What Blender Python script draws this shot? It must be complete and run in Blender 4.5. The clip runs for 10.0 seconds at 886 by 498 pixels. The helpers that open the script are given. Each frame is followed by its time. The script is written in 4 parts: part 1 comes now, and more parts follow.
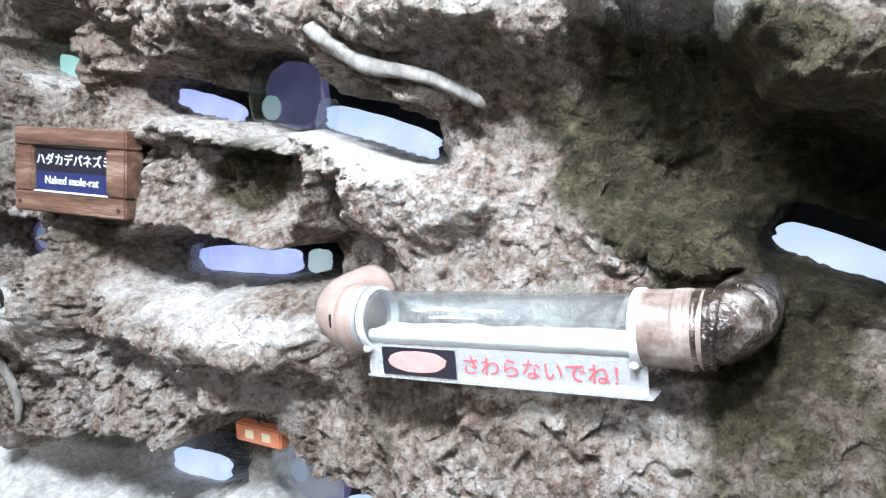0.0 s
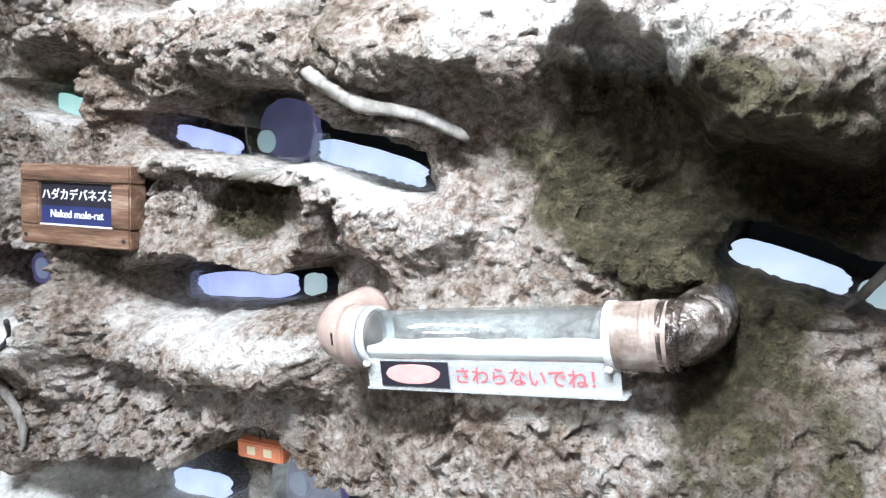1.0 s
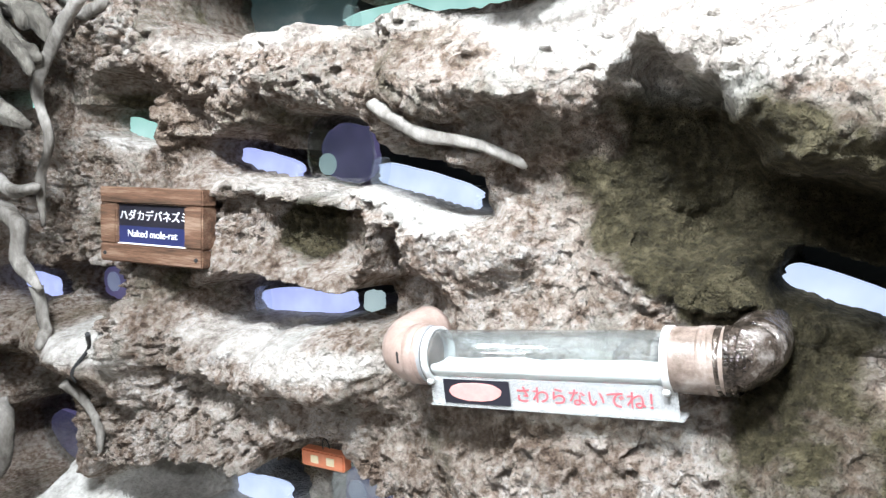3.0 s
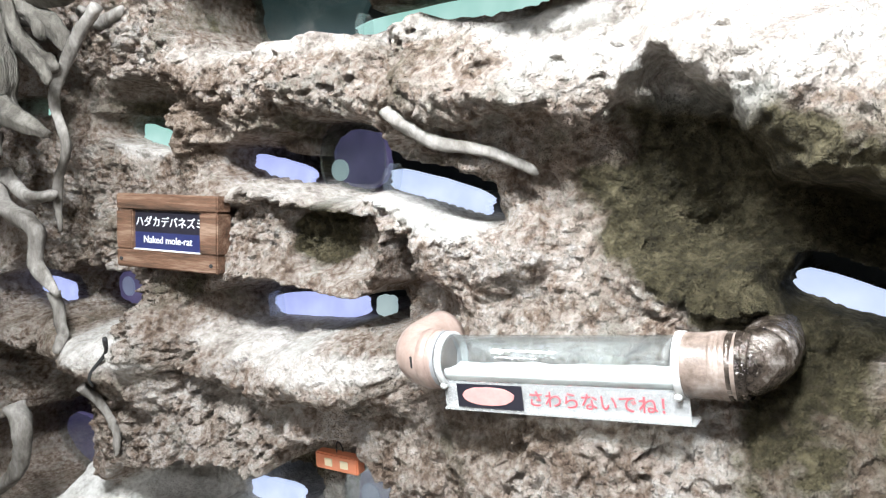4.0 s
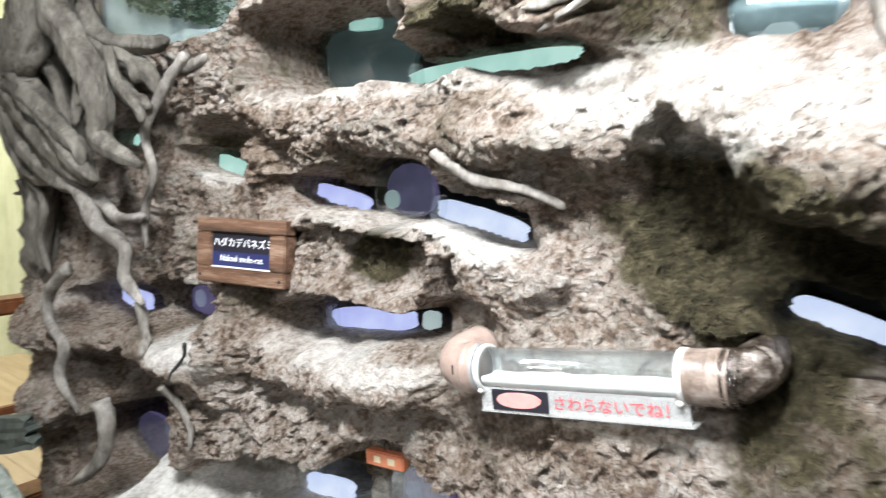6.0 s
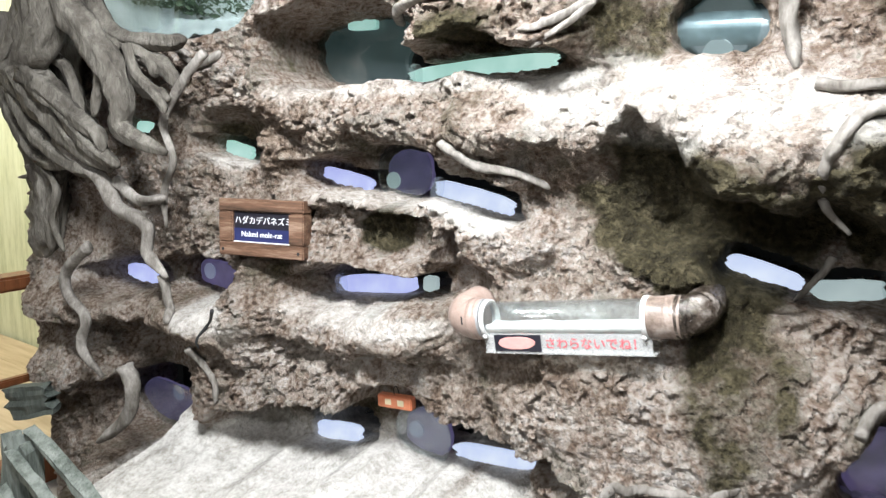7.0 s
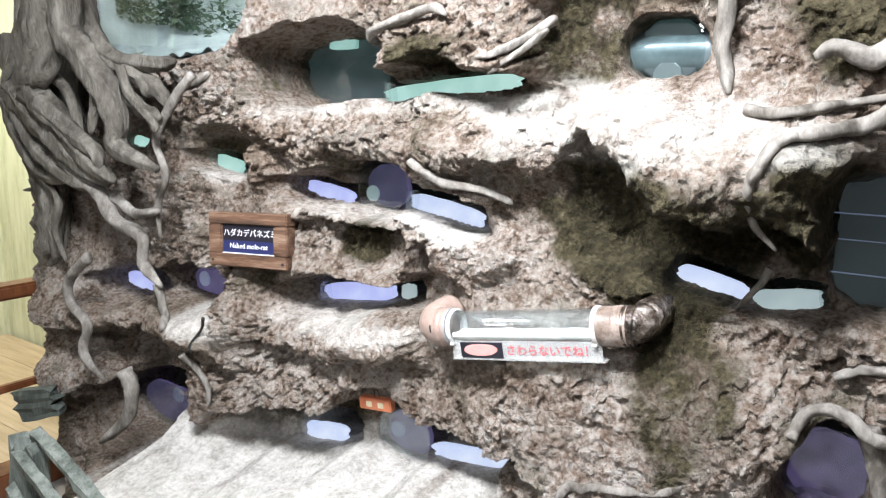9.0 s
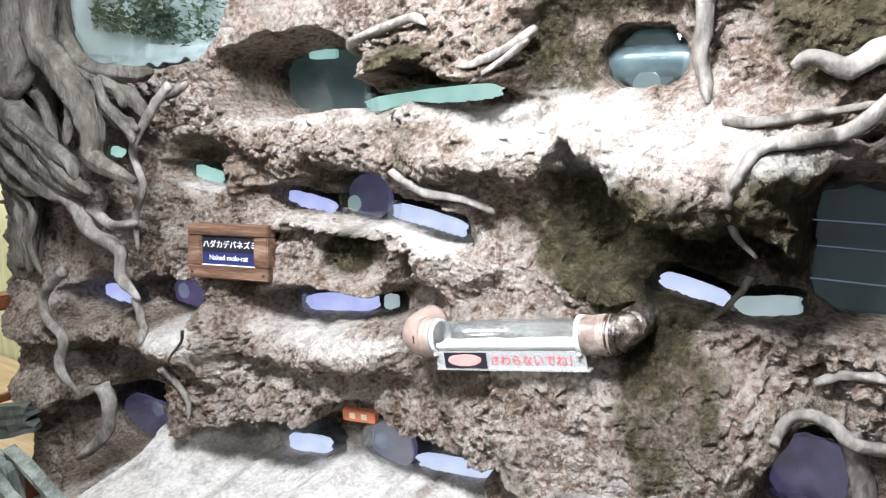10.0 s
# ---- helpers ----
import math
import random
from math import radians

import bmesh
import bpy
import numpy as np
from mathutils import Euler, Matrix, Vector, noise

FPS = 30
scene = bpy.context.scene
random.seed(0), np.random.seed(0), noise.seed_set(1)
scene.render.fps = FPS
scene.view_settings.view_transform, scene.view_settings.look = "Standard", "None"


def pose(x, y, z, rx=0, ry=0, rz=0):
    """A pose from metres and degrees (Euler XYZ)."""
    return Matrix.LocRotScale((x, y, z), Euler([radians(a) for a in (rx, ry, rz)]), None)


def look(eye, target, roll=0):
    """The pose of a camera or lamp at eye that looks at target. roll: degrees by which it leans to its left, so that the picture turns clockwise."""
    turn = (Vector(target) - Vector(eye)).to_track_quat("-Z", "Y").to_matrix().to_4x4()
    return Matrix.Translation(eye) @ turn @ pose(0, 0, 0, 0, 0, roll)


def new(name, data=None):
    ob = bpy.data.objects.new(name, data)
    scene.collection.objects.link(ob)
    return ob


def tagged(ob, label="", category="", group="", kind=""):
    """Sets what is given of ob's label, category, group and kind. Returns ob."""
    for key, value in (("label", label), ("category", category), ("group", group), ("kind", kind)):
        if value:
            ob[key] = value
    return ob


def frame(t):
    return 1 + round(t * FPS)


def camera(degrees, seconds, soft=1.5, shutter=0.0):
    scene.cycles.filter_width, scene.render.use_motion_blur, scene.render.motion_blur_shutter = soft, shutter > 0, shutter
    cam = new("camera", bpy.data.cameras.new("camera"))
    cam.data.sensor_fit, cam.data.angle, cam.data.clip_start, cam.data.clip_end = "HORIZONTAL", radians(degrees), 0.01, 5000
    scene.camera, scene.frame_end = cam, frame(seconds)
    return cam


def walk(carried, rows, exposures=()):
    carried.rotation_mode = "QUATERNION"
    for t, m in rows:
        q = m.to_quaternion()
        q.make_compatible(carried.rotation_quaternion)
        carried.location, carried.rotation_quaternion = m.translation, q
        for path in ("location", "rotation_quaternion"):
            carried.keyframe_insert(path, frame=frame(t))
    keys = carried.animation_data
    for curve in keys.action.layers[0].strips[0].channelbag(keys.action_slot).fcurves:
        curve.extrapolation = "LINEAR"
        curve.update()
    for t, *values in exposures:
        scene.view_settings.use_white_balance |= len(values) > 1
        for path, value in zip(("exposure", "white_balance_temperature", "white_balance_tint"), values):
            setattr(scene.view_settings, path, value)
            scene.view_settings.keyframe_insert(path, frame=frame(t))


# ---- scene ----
import itertools

# ---- camera ----
cam = camera(66.33, 10.0, 1.2, 0.5)
PATH = [
    (0, (-0.007, 0.048, 1.447), (-0.996, 1.744, 1.066), 4.2),
    (0.5, (0.009, -0.007, 1.455), (-0.981, 1.694, 1.103), 4.2),
    (1, (0.021, -0.031, 1.463), (-0.924, 1.703, 1.145), 3.1),
    (1.5, (0.011, -0.042, 1.475), (-0.860, 1.725, 1.131), 3.8),
    (2, (-0.001, -0.040, 1.481), (-0.872, 1.722, 1.113), 3.7),
    (2.5, (0.012, -0.046, 1.493), (-0.932, 1.691, 1.189), 3.1),
    (3, (0.013, -0.085, 1.499), (-1.029, 1.592, 1.183), 2.5),
    (4.5, (0.014, -0.106, 1.517), (-1.069, 1.546, 1.208), 1.9),
    (5, (0.028, -0.134, 1.536), (-1.190, 1.424, 1.239), 1.1),
    (5.5, (0.063, -0.177, 1.563), (-1.201, 1.344, 1.266), 1.7),
    (6, (0.104, -0.230, 1.544), (-1.068, 1.368, 1.275), 2.6),
    (6.2, (0.099, -0.316, 1.544), (-0.973, 1.355, 1.300), 2.7),
    (7.3, (0.198, -0.526, 1.616), (-0.834, 1.136, 1.201), 1.6),
    (7.5, (0.239, -0.524, 1.635), (-0.851, 1.091, 1.181), 1.6),
    (8, (0.294, -0.550, 1.630), (-0.896, 1.014, 1.259), 1.9),
    (8.5, (0.285, -0.537, 1.644), (-0.812, 1.096, 1.280), 1.2),
    (9, (0.273, -0.533, 1.639), (-0.787, 1.123, 1.276), 1.4),
    (9.5, (0.266, -0.530, 1.646), (-0.763, 1.147, 1.287), 1.1),
    (10, (0.266, -0.529, 1.645), (-0.749, 1.160, 1.303), 1.1),
]
EXPOSURES = [(0.0, -0.08, 5850, 10), (1.0, -0.03, 5950, 10), (3.0, -0.03, 6200, 10), (5.0, -0.17, 6500, 11), (8.0, -0.22, 6550, 12), (10.0, -0.23, 6350, 14)]
walk(cam, [(t, look(eye, target, roll)) for t, eye, target, roll in PATH], EXPOSURES)

# ---- world and lamps ----
world = bpy.data.worlds.new("world")
scene.world = world
world.use_nodes = True
world.node_tree.nodes["Background"].inputs["Color"].default_value = (0.5, 0.55, 0.6, 1)
world.node_tree.nodes["Background"].inputs["Strength"].default_value = 0.05


def unseen_lamp(x, y, z, w, d, watts, colour, aim):
    """The light of an unseen overhead lamp; those in LAMPS get a housing further down."""
    data = bpy.data.lights.new("lamp_light", "AREA")
    data.shape, data.size, data.size_y, data.energy, data.color = "RECTANGLE", w, d, watts, colour
    ob = new("lamp_light", data)
    ob.matrix_world = look((x, y, z), aim)
    return ob


LAMPS = [
    (-0.14, -0.30, 2.62, 0.30, 0.20, 90, (0.91, 0.96, 1.0), (-0.12, 0.80, 1.3)),
    (-0.80, -0.22, 2.62, 0.30, 0.20, 58, (0.91, 0.96, 1.0), (-0.8, 0.80, 1.0)),
    (-4.0, 0.9, 2.62, 1.2, 0.5, 56, (1.0, 0.97, 0.82), (-4.4, 1.0, 0.0)),
    # unseen fill light, added to lift the rock's dark hollows
    (-0.4, -2.2, 2.62, 1.2, 0.4, 62, (0.92, 0.96, 1.0), (-0.4, -1.2, 0.0)),
]
# unseen light added inside the planted case to brighten stone and leaves
unseen_lamp(-1.85, 1.22, 2.50, 0.6, 0.15, 15, (0.9, 1.0, 1.0), (-2.0, 1.25, 1.9))
for lamp in LAMPS:
    unseen_lamp(*lamp)

# ---- materials ----
def nodes_of(name):
    m = bpy.data.materials.new(name)
    m.use_nodes = True
    t = m.node_tree
    return m, t.nodes, t.links, t.nodes["Principled BSDF"]


def put(nodes, kind, **values):
    n = nodes.new(kind)
    for k, v in values.items():
        n.inputs[k.replace("_", " ")].default_value = v
    return n


def ramp(nodes, stops):
    r = nodes.new("ShaderNodeValToRGB")
    while len(r.color_ramp.elements) < len(stops):
        r.color_ramp.elements.new(0.5)
    for e, (p, c) in zip(r.color_ramp.elements, stops):
        e.position, e.color = p, (*c, 1)
    return r


def surface(name, stops, scale=8.0, rough=0.8, bump=0.3, fine=120.0, stretch=(1, 1, 1), metal=0.0, spec=0.5, depth=0.004):
    """A worn surface: a ramp of colours over noise at two scales, with a fine relief."""
    m, n, l, b = nodes_of(name)
    at = n.new("ShaderNodeTexCoord")
    mp = n.new("ShaderNodeMapping")
    mp.inputs["Scale"].default_value = stretch
    l.new(at.outputs["Object"], mp.inputs["Vector"])
    big = put(n, "ShaderNodeTexNoise", Scale=scale, Detail=6.0, Roughness=0.65)
    small = put(n, "ShaderNodeTexNoise", Scale=fine, Detail=4.0, Roughness=0.6)
    l.new(mp.outputs[0], big.inputs["Vector"])
    l.new(mp.outputs[0], small.inputs["Vector"])
    mix = n.new("ShaderNodeMath")
    mix.operation = "MULTIPLY_ADD"
    mix.inputs[1].default_value = 0.35
    l.new(small.outputs["Fac"], mix.inputs[0])
    shift = n.new("ShaderNodeMath")
    shift.operation = "MULTIPLY_ADD"
    shift.inputs[1].default_value, shift.inputs[2].default_value = 1.25, -0.30
    l.new(big.outputs["Fac"], shift.inputs[0])
    l.new(shift.outputs[0], mix.inputs[2])
    r = ramp(n, stops)
    l.new(mix.outputs[0], r.inputs[0])
    l.new(r.outputs[0], b.inputs["Base Color"])
    b.inputs["Roughness"].default_value = rough
    b.inputs["Metallic"].default_value = metal
    b.inputs["Specular IOR Level"].default_value = spec
    bp = put(n, "ShaderNodeBump", Strength=bump, Distance=depth)
    l.new(small.outputs["Fac"], bp.inputs["Height"])
    l.new(bp.outputs[0], b.inputs["Normal"])
    return m


def rock_material():
    m, n, l, b = nodes_of("rock")
    at = n.new("ShaderNodeTexCoord")

    def tex(scale, detail=6.0, rough=0.65):
        t = put(n, "ShaderNodeTexNoise", Scale=scale, Detail=detail, Roughness=rough)
        l.new(at.outputs["Object"], t.inputs["Vector"])
        return t

    def mixed(fac, a, c):
        x = n.new("ShaderNodeMix")
        x.data_type = "RGBA"
        l.new(fac, x.inputs["Factor"])
        l.new(a, x.inputs["A"])
        l.new(c, x.inputs["B"])
        return x.outputs["Result"]

    def reach(socket, lo, hi):
        r = n.new("ShaderNodeMapRange")
        r.inputs["From Min"].default_value, r.inputs["From Max"].default_value = lo, hi
        l.new(socket, r.inputs["Value"])
        return r.outputs["Result"]

    big, mid, small, tiny = tex(3.5), tex(17.0), tex(70.0), tex(330.0, 3.0)
    base = ramp(n, [(0.36, (0.095, 0.060, 0.042)), (0.45, (0.235, 0.170, 0.128)), (0.54, (0.42, 0.353, 0.303)), (0.68, (0.57, 0.53, 0.49))])
    add = n.new("ShaderNodeMath")
    add.operation = "MULTIPLY_ADD"
    add.inputs[1].default_value = 0.5
    l.new(small.outputs["Fac"], add.inputs[0])
    half = n.new("ShaderNodeMath")
    half.operation = "MULTIPLY"
    half.inputs[1].default_value = 0.55
    l.new(mid.outputs["Fac"], half.inputs[0])
    l.new(half.outputs[0], add.inputs[2])
    clod = put(n, "ShaderNodeTexVoronoi", Scale=78.0, Randomness=1.0)
    grit = put(n, "ShaderNodeTexVoronoi", Scale=175.0, Randomness=1.0)
    warp = n.new("ShaderNodeVectorMath")
    warp.operation = "SCALE"
    warp.inputs[3].default_value = 0.007
    bend = tex(60.0, 2.0, 0.6)
    l.new(bend.outputs["Color"], warp.inputs[0])
    moved = n.new("ShaderNodeVectorMath")
    l.new(at.outputs["Object"], moved.inputs[0])
    l.new(warp.outputs[0], moved.inputs[1])
    l.new(moved.outputs[0], clod.inputs["Vector"])
    l.new(moved.outputs[0], grit.inputs["Vector"])
    # dirt plus painted shade: the colour darkens in the gaps between crumbs
    gaps = n.new("ShaderNodeMath")
    gaps.operation = "MULTIPLY_ADD"
    gaps.inputs[1].default_value, gaps.inputs[2].default_value = -0.13, 0.075
    l.new(clod.outputs["Distance"], gaps.inputs[0])
    grime_shade = n.new("ShaderNodeMath")
    l.new(add.outputs[0], grime_shade.inputs[0])
    l.new(gaps.outputs[0], grime_shade.inputs[1])
    l.new(grime_shade.outputs[0], base.inputs[0])
    # moss colour, darkened so it also carries shade under the overhangs
    moss_shade = ramp(n, [(0.35, (0.020, 0.016, 0.007)), (0.52, (0.052, 0.042, 0.019)), (0.68, (0.14, 0.118, 0.068))])
    l.new(grime_shade.outputs[0], moss_shade.inputs[0])
    sand = ramp(n, [(0.40, (0.30, 0.28, 0.25)), (0.52, (0.46, 0.44, 0.405)), (0.62, (0.58, 0.56, 0.525))])
    l.new(add.outputs[0], sand.inputs[0])
    a_moss_shade = n.new("ShaderNodeAttribute")
    a_moss_shade.attribute_name = "moss_shade"
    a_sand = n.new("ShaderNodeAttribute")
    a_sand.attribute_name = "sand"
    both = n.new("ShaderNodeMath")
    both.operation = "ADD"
    l.new(a_moss_shade.outputs["Fac"], both.inputs[0])
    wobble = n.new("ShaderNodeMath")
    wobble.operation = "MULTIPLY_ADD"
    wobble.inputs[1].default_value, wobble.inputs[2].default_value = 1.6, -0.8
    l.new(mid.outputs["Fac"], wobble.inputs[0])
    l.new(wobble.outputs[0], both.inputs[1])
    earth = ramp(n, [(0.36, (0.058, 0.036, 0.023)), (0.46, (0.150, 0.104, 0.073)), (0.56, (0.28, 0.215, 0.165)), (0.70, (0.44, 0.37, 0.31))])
    l.new(grime_shade.outputs[0], earth.inputs[0])
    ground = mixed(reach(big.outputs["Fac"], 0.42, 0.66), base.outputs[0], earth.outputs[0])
    colour = mixed(reach(both.outputs[0], 0.25, 0.75), ground, moss_shade.outputs[0])
    colour = mixed(reach(a_sand.outputs["Fac"], 0.1, 0.9), colour, sand.outputs[0])
    l.new(colour, b.inputs["Base Color"])
    b.inputs["Roughness"].default_value = 0.88
    b.inputs["Specular IOR Level"].default_value = 0.3
    last = None
    calm = n.new("ShaderNodeMath")
    calm.operation = "MULTIPLY_ADD"
    calm.inputs[1].default_value, calm.inputs[2].default_value = -0.70, 1.0
    l.new(a_sand.outputs["Fac"], calm.inputs[0])
    for socket, far in ((clod.outputs["Distance"], -0.008), (small.outputs["Fac"], 0.015), (grit.outputs["Distance"], -0.006), (tiny.outputs["Fac"], 0.006)):
        bp = put(n, "ShaderNodeBump", Distance=abs(far))
        bp.invert = far < 0
        l.new(calm.outputs[0], bp.inputs["Strength"])
        l.new(socket, bp.inputs["Height"])
        if last:
            l.new(last.outputs[0], bp.inputs["Normal"])
        last = bp
    l.new(last.outputs[0], b.inputs["Normal"])
    return m


def glowing(name, low, high, strength, scale=9.0):
    """Frosted acrylic whose own emission stands in for light from behind it."""
    m, n, l, b = nodes_of(name)
    at = n.new("ShaderNodeTexCoord")
    t = put(n, "ShaderNodeTexNoise", Scale=scale, Detail=3.0, Roughness=0.5)
    l.new(at.outputs["Object"], t.inputs["Vector"])
    r = ramp(n, [(0.35, low), (0.65, high)])
    l.new(t.outputs["Fac"], r.inputs[0])
    l.new(r.outputs[0], b.inputs["Emission Color"])
    b.inputs["Base Color"].default_value = (0.035, 0.038, 0.042, 1)
    b.inputs["Emission Strength"].default_value = strength
    b.inputs["Roughness"].default_value = 0.35
    return m


def clear(name, tint, rough=0.02, gloss=1.0, haze=0.0):
    """Thin acrylic or glass: clear, with a Fresnel reflection."""
    m, n, l, b = nodes_of(name)
    n.remove(b)
    out = n["Material Output"]
    see = n.new("ShaderNodeBsdfTransparent")
    see.inputs["Color"].default_value = (*tint, 1)
    shine = n.new("ShaderNodeBsdfGlossy")
    shine.inputs["Roughness"].default_value = rough
    edge = n.new("ShaderNodeLayerWeight")
    edge.inputs["Blend"].default_value = 0.25
    gain = n.new("ShaderNodeMath")
    gain.operation = "MULTIPLY_ADD"
    gain.inputs[1].default_value, gain.inputs[2].default_value = 0.6 * gloss, 0.05 * gloss
    l.new(edge.outputs["Facing"], gain.inputs[0])
    mix = n.new("ShaderNodeMixShader")
    l.new(gain.outputs[0], mix.inputs[0])
    l.new(see.outputs[0], mix.inputs[1])
    l.new(shine.outputs[0], mix.inputs[2])
    veil = n.new("ShaderNodeMixShader")
    veil.inputs[0].default_value = haze
    dust = n.new("ShaderNodeBsdfDiffuse")
    dust.inputs["Color"].default_value = (0.85, 0.88, 0.88, 1)
    l.new(mix.outputs[0], veil.inputs[1])
    l.new(dust.outputs[0], veil.inputs[2])
    l.new(veil.outputs[0], out.inputs["Surface"])
    return m


def frosted(name, tint, share):
    """Milky acrylic: part clear, part scattering white."""
    m, n, l, b = nodes_of(name)
    out = n["Material Output"]
    b.inputs["Base Color"].default_value = (*tint, 1)
    b.inputs["Roughness"].default_value = 0.25
    see = n.new("ShaderNodeBsdfTransparent")
    see.inputs["Color"].default_value = (0.95, 0.96, 0.95, 1)
    mix = n.new("ShaderNodeMixShader")
    mix.inputs[0].default_value = share
    l.new(see.outputs[0], mix.inputs[1])
    l.new(b.outputs[0], mix.inputs[2])
    l.new(mix.outputs[0], out.inputs["Surface"])
    return m


ROCK = rock_material()
ROOT = surface("root", [(0.3, (0.08, 0.068, 0.055)), (0.52, (0.20, 0.182, 0.16)), (0.72, (0.34, 0.315, 0.285))], 16, 0.88, 0.8, 110, (1, 1, 0.4))
BARK = surface("bark", [(0.3, (0.038, 0.031, 0.024)), (0.5, (0.105, 0.094, 0.077)), (0.7, (0.205, 0.188, 0.16))], 9, 0.85, 0.9, 60, (1.4, 1.4, 0.35), depth=0.012)
DRIFT = surface("driftwood", [(0.3, (0.06, 0.070, 0.058)), (0.5, (0.15, 0.17, 0.148)), (0.7, (0.27, 0.295, 0.265))], 10, 0.85, 0.7, 70, (1.6, 1.6, 0.25), depth=0.010)
DARK_BOARD = surface("dark_board", [(0.3, (0.025, 0.032, 0.027)), (0.5, (0.06, 0.072, 0.062)), (0.7, (0.11, 0.125, 0.11))], 10, 0.85, 0.7, 70, (1.6, 1.6, 0.25), depth=0.010)
FRAME_WOOD = surface("frame_wood", [(0.3, (0.045, 0.025, 0.015)), (0.5, (0.14, 0.072, 0.042)), (0.68, (0.27, 0.18, 0.125))], 9, 0.6, 0.5, 90, (0.35, 3, 3), depth=0.004)
RAIL_WOOD = surface("rail_wood", [(0.3, (0.11, 0.036, 0.014)), (0.55, (0.19, 0.068, 0.026)), (0.75, (0.26, 0.10, 0.045))], 5, 0.4, 0.2, 60, (4, 4, 0.6))
PIPE = surface("pipe", [(0.3, (0.25, 0.175, 0.145)), (0.55, (0.34, 0.25, 0.21)), (0.75, (0.42, 0.32, 0.275))], 18, 0.42, 0.12, 200)
PIPE_BROWN = surface("pipe_brown", [(0.3, (0.10, 0.07, 0.052)), (0.5, (0.26, 0.20, 0.165)), (0.7, (0.44, 0.37, 0.325))], 22, 0.35, 0.25, 120)
TAPE = surface("tape", [(0.36, (0.03, 0.023, 0.018)), (0.54, (0.12, 0.092, 0.072)), (0.70, (0.42, 0.37, 0.33))], 34, 0.14, 1.0, 90, (1, 1, 1), 0.45, 0.8, 0.006)
WHITE = surface("white_plastic", [(0.3, (0.70, 0.70, 0.68)), (0.7, (0.82, 0.82, 0.80))], 10, 0.4, 0.05)
BEDDING = surface("paper_bedding", [(0.3, (0.66, 0.65, 0.62)), (0.7, (0.82, 0.81, 0.79))], 60, 0.9, 0.5, 200)
BLACK = surface("black_rubber", [(0.3, (0.012, 0.012, 0.013)), (0.7, (0.03, 0.03, 0.03))], 10, 0.6, 0.1)
ORANGE = surface("orange_plastic", [(0.3, (0.66, 0.20, 0.09)), (0.7, (0.76, 0.28, 0.15))], 20, 0.45, 0.1)
CREAM = surface("cream_print", [(0.3, (0.80, 0.66, 0.42)), (0.7, (0.85, 0.74, 0.52))], 20, 0.5, 0.05)
NAVY = surface("navy_panel", [(0.3, (0.018, 0.022, 0.07)), (0.7, (0.028, 0.034, 0.11))], 6, 0.3, 0.05)
DARK_PANEL = surface("dark_panel", [(0.3, (0.012, 0.012, 0.018)), (0.7, (0.024, 0.022, 0.03))], 6, 0.3, 0.05)
PALE_PRINT = surface("pale_print", [(0.3, (0.72, 0.74, 0.74)), (0.7, (0.82, 0.83, 0.82))], 6, 0.5, 0.02)
RED_PRINT = surface("red_print", [(0.3, (0.60, 0.085, 0.10)), (0.7, (0.68, 0.11, 0.13))], 6, 0.5, 0.02)
PINK_PRINT = surface("pink_print", [(0.3, (0.62, 0.27, 0.25)), (0.7, (0.70, 0.33, 0.30))], 30, 0.5, 0.02)
def reed_material():
    """A screen of thin upright reeds."""
    m = surface("reed_screen", [(0.3, (0.52, 0.55, 0.38)), (0.5, (0.65, 0.67, 0.49)), (0.7, (0.72, 0.74, 0.57))], 6, 0.8, 0.2, 40, (3, 3, 0.5))
    n, l = m.node_tree.nodes, m.node_tree.links
    at = n.new("ShaderNodeTexCoord")
    w = put(n, "ShaderNodeTexWave", Scale=9.0, Distortion=0.6, Detail=2.0)
    w.bands_direction = "Y"
    l.new(at.outputs["Object"], w.inputs["Vector"])
    bp = put(n, "ShaderNodeBump", Strength=0.35, Distance=0.012)
    l.new(w.outputs["Fac"], bp.inputs["Height"])
    l.new(bp.outputs[0], n["Principled BSDF"].inputs["Normal"])
    return m


REED = reed_material()
# for the unseen walls; kept dark so they bounce little light
ROOM_PLAIN = surface("room_plain", [(0.3, (0.15, 0.145, 0.135)), (0.7, (0.21, 0.205, 0.19))], 3, 0.85, 0.1)
FLOOR = surface("floor_boards", [(0.3, (0.44, 0.33, 0.21)), (0.55, (0.55, 0.43, 0.29)), (0.75, (0.62, 0.50, 0.36))], 4, 0.5, 0.1, 60, (0.5, 6, 1))
PATH_FLOOR = surface("path_floor", [(0.3, (0.26, 0.24, 0.22)), (0.7, (0.38, 0.36, 0.33))], 6, 0.8, 0.3)
CEILING = surface("ceiling_paint", [(0.3, (0.10, 0.10, 0.10)), (0.7, (0.15, 0.15, 0.145))], 3, 0.9, 0.1)
BLUE_GLOW = glowing("blue_glow", (0.40, 0.45, 0.86), (0.58, 0.66, 1.0), 1.12)
PALE_GLOW = glowing("pale_glow", (0.52, 0.63, 0.90), (0.74, 0.84, 1.0), 1.12)
MINT_GLOW = glowing("mint_glow", (0.36, 0.68, 0.60), (0.54, 0.85, 0.77), 1.0)
GREY_GLOW = glowing("grey_glow", (0.42, 0.54, 0.56), (0.56, 0.70, 0.70), 0.85)
# weak emission stands in for chamber light on dark glass and tube ends
VIOLET_DIM = glowing("violet_dim", (0.06, 0.055, 0.13), (0.13, 0.11, 0.24), 0.8, 14)
PURPLE_DIM = glowing("purple_dim", (0.035, 0.026, 0.065), (0.17, 0.125, 0.28), 0.8, 16)
TEAL_DIM = glowing("teal_dim", (0.026, 0.050, 0.050), (0.065, 0.105, 0.105), 0.8, 7)
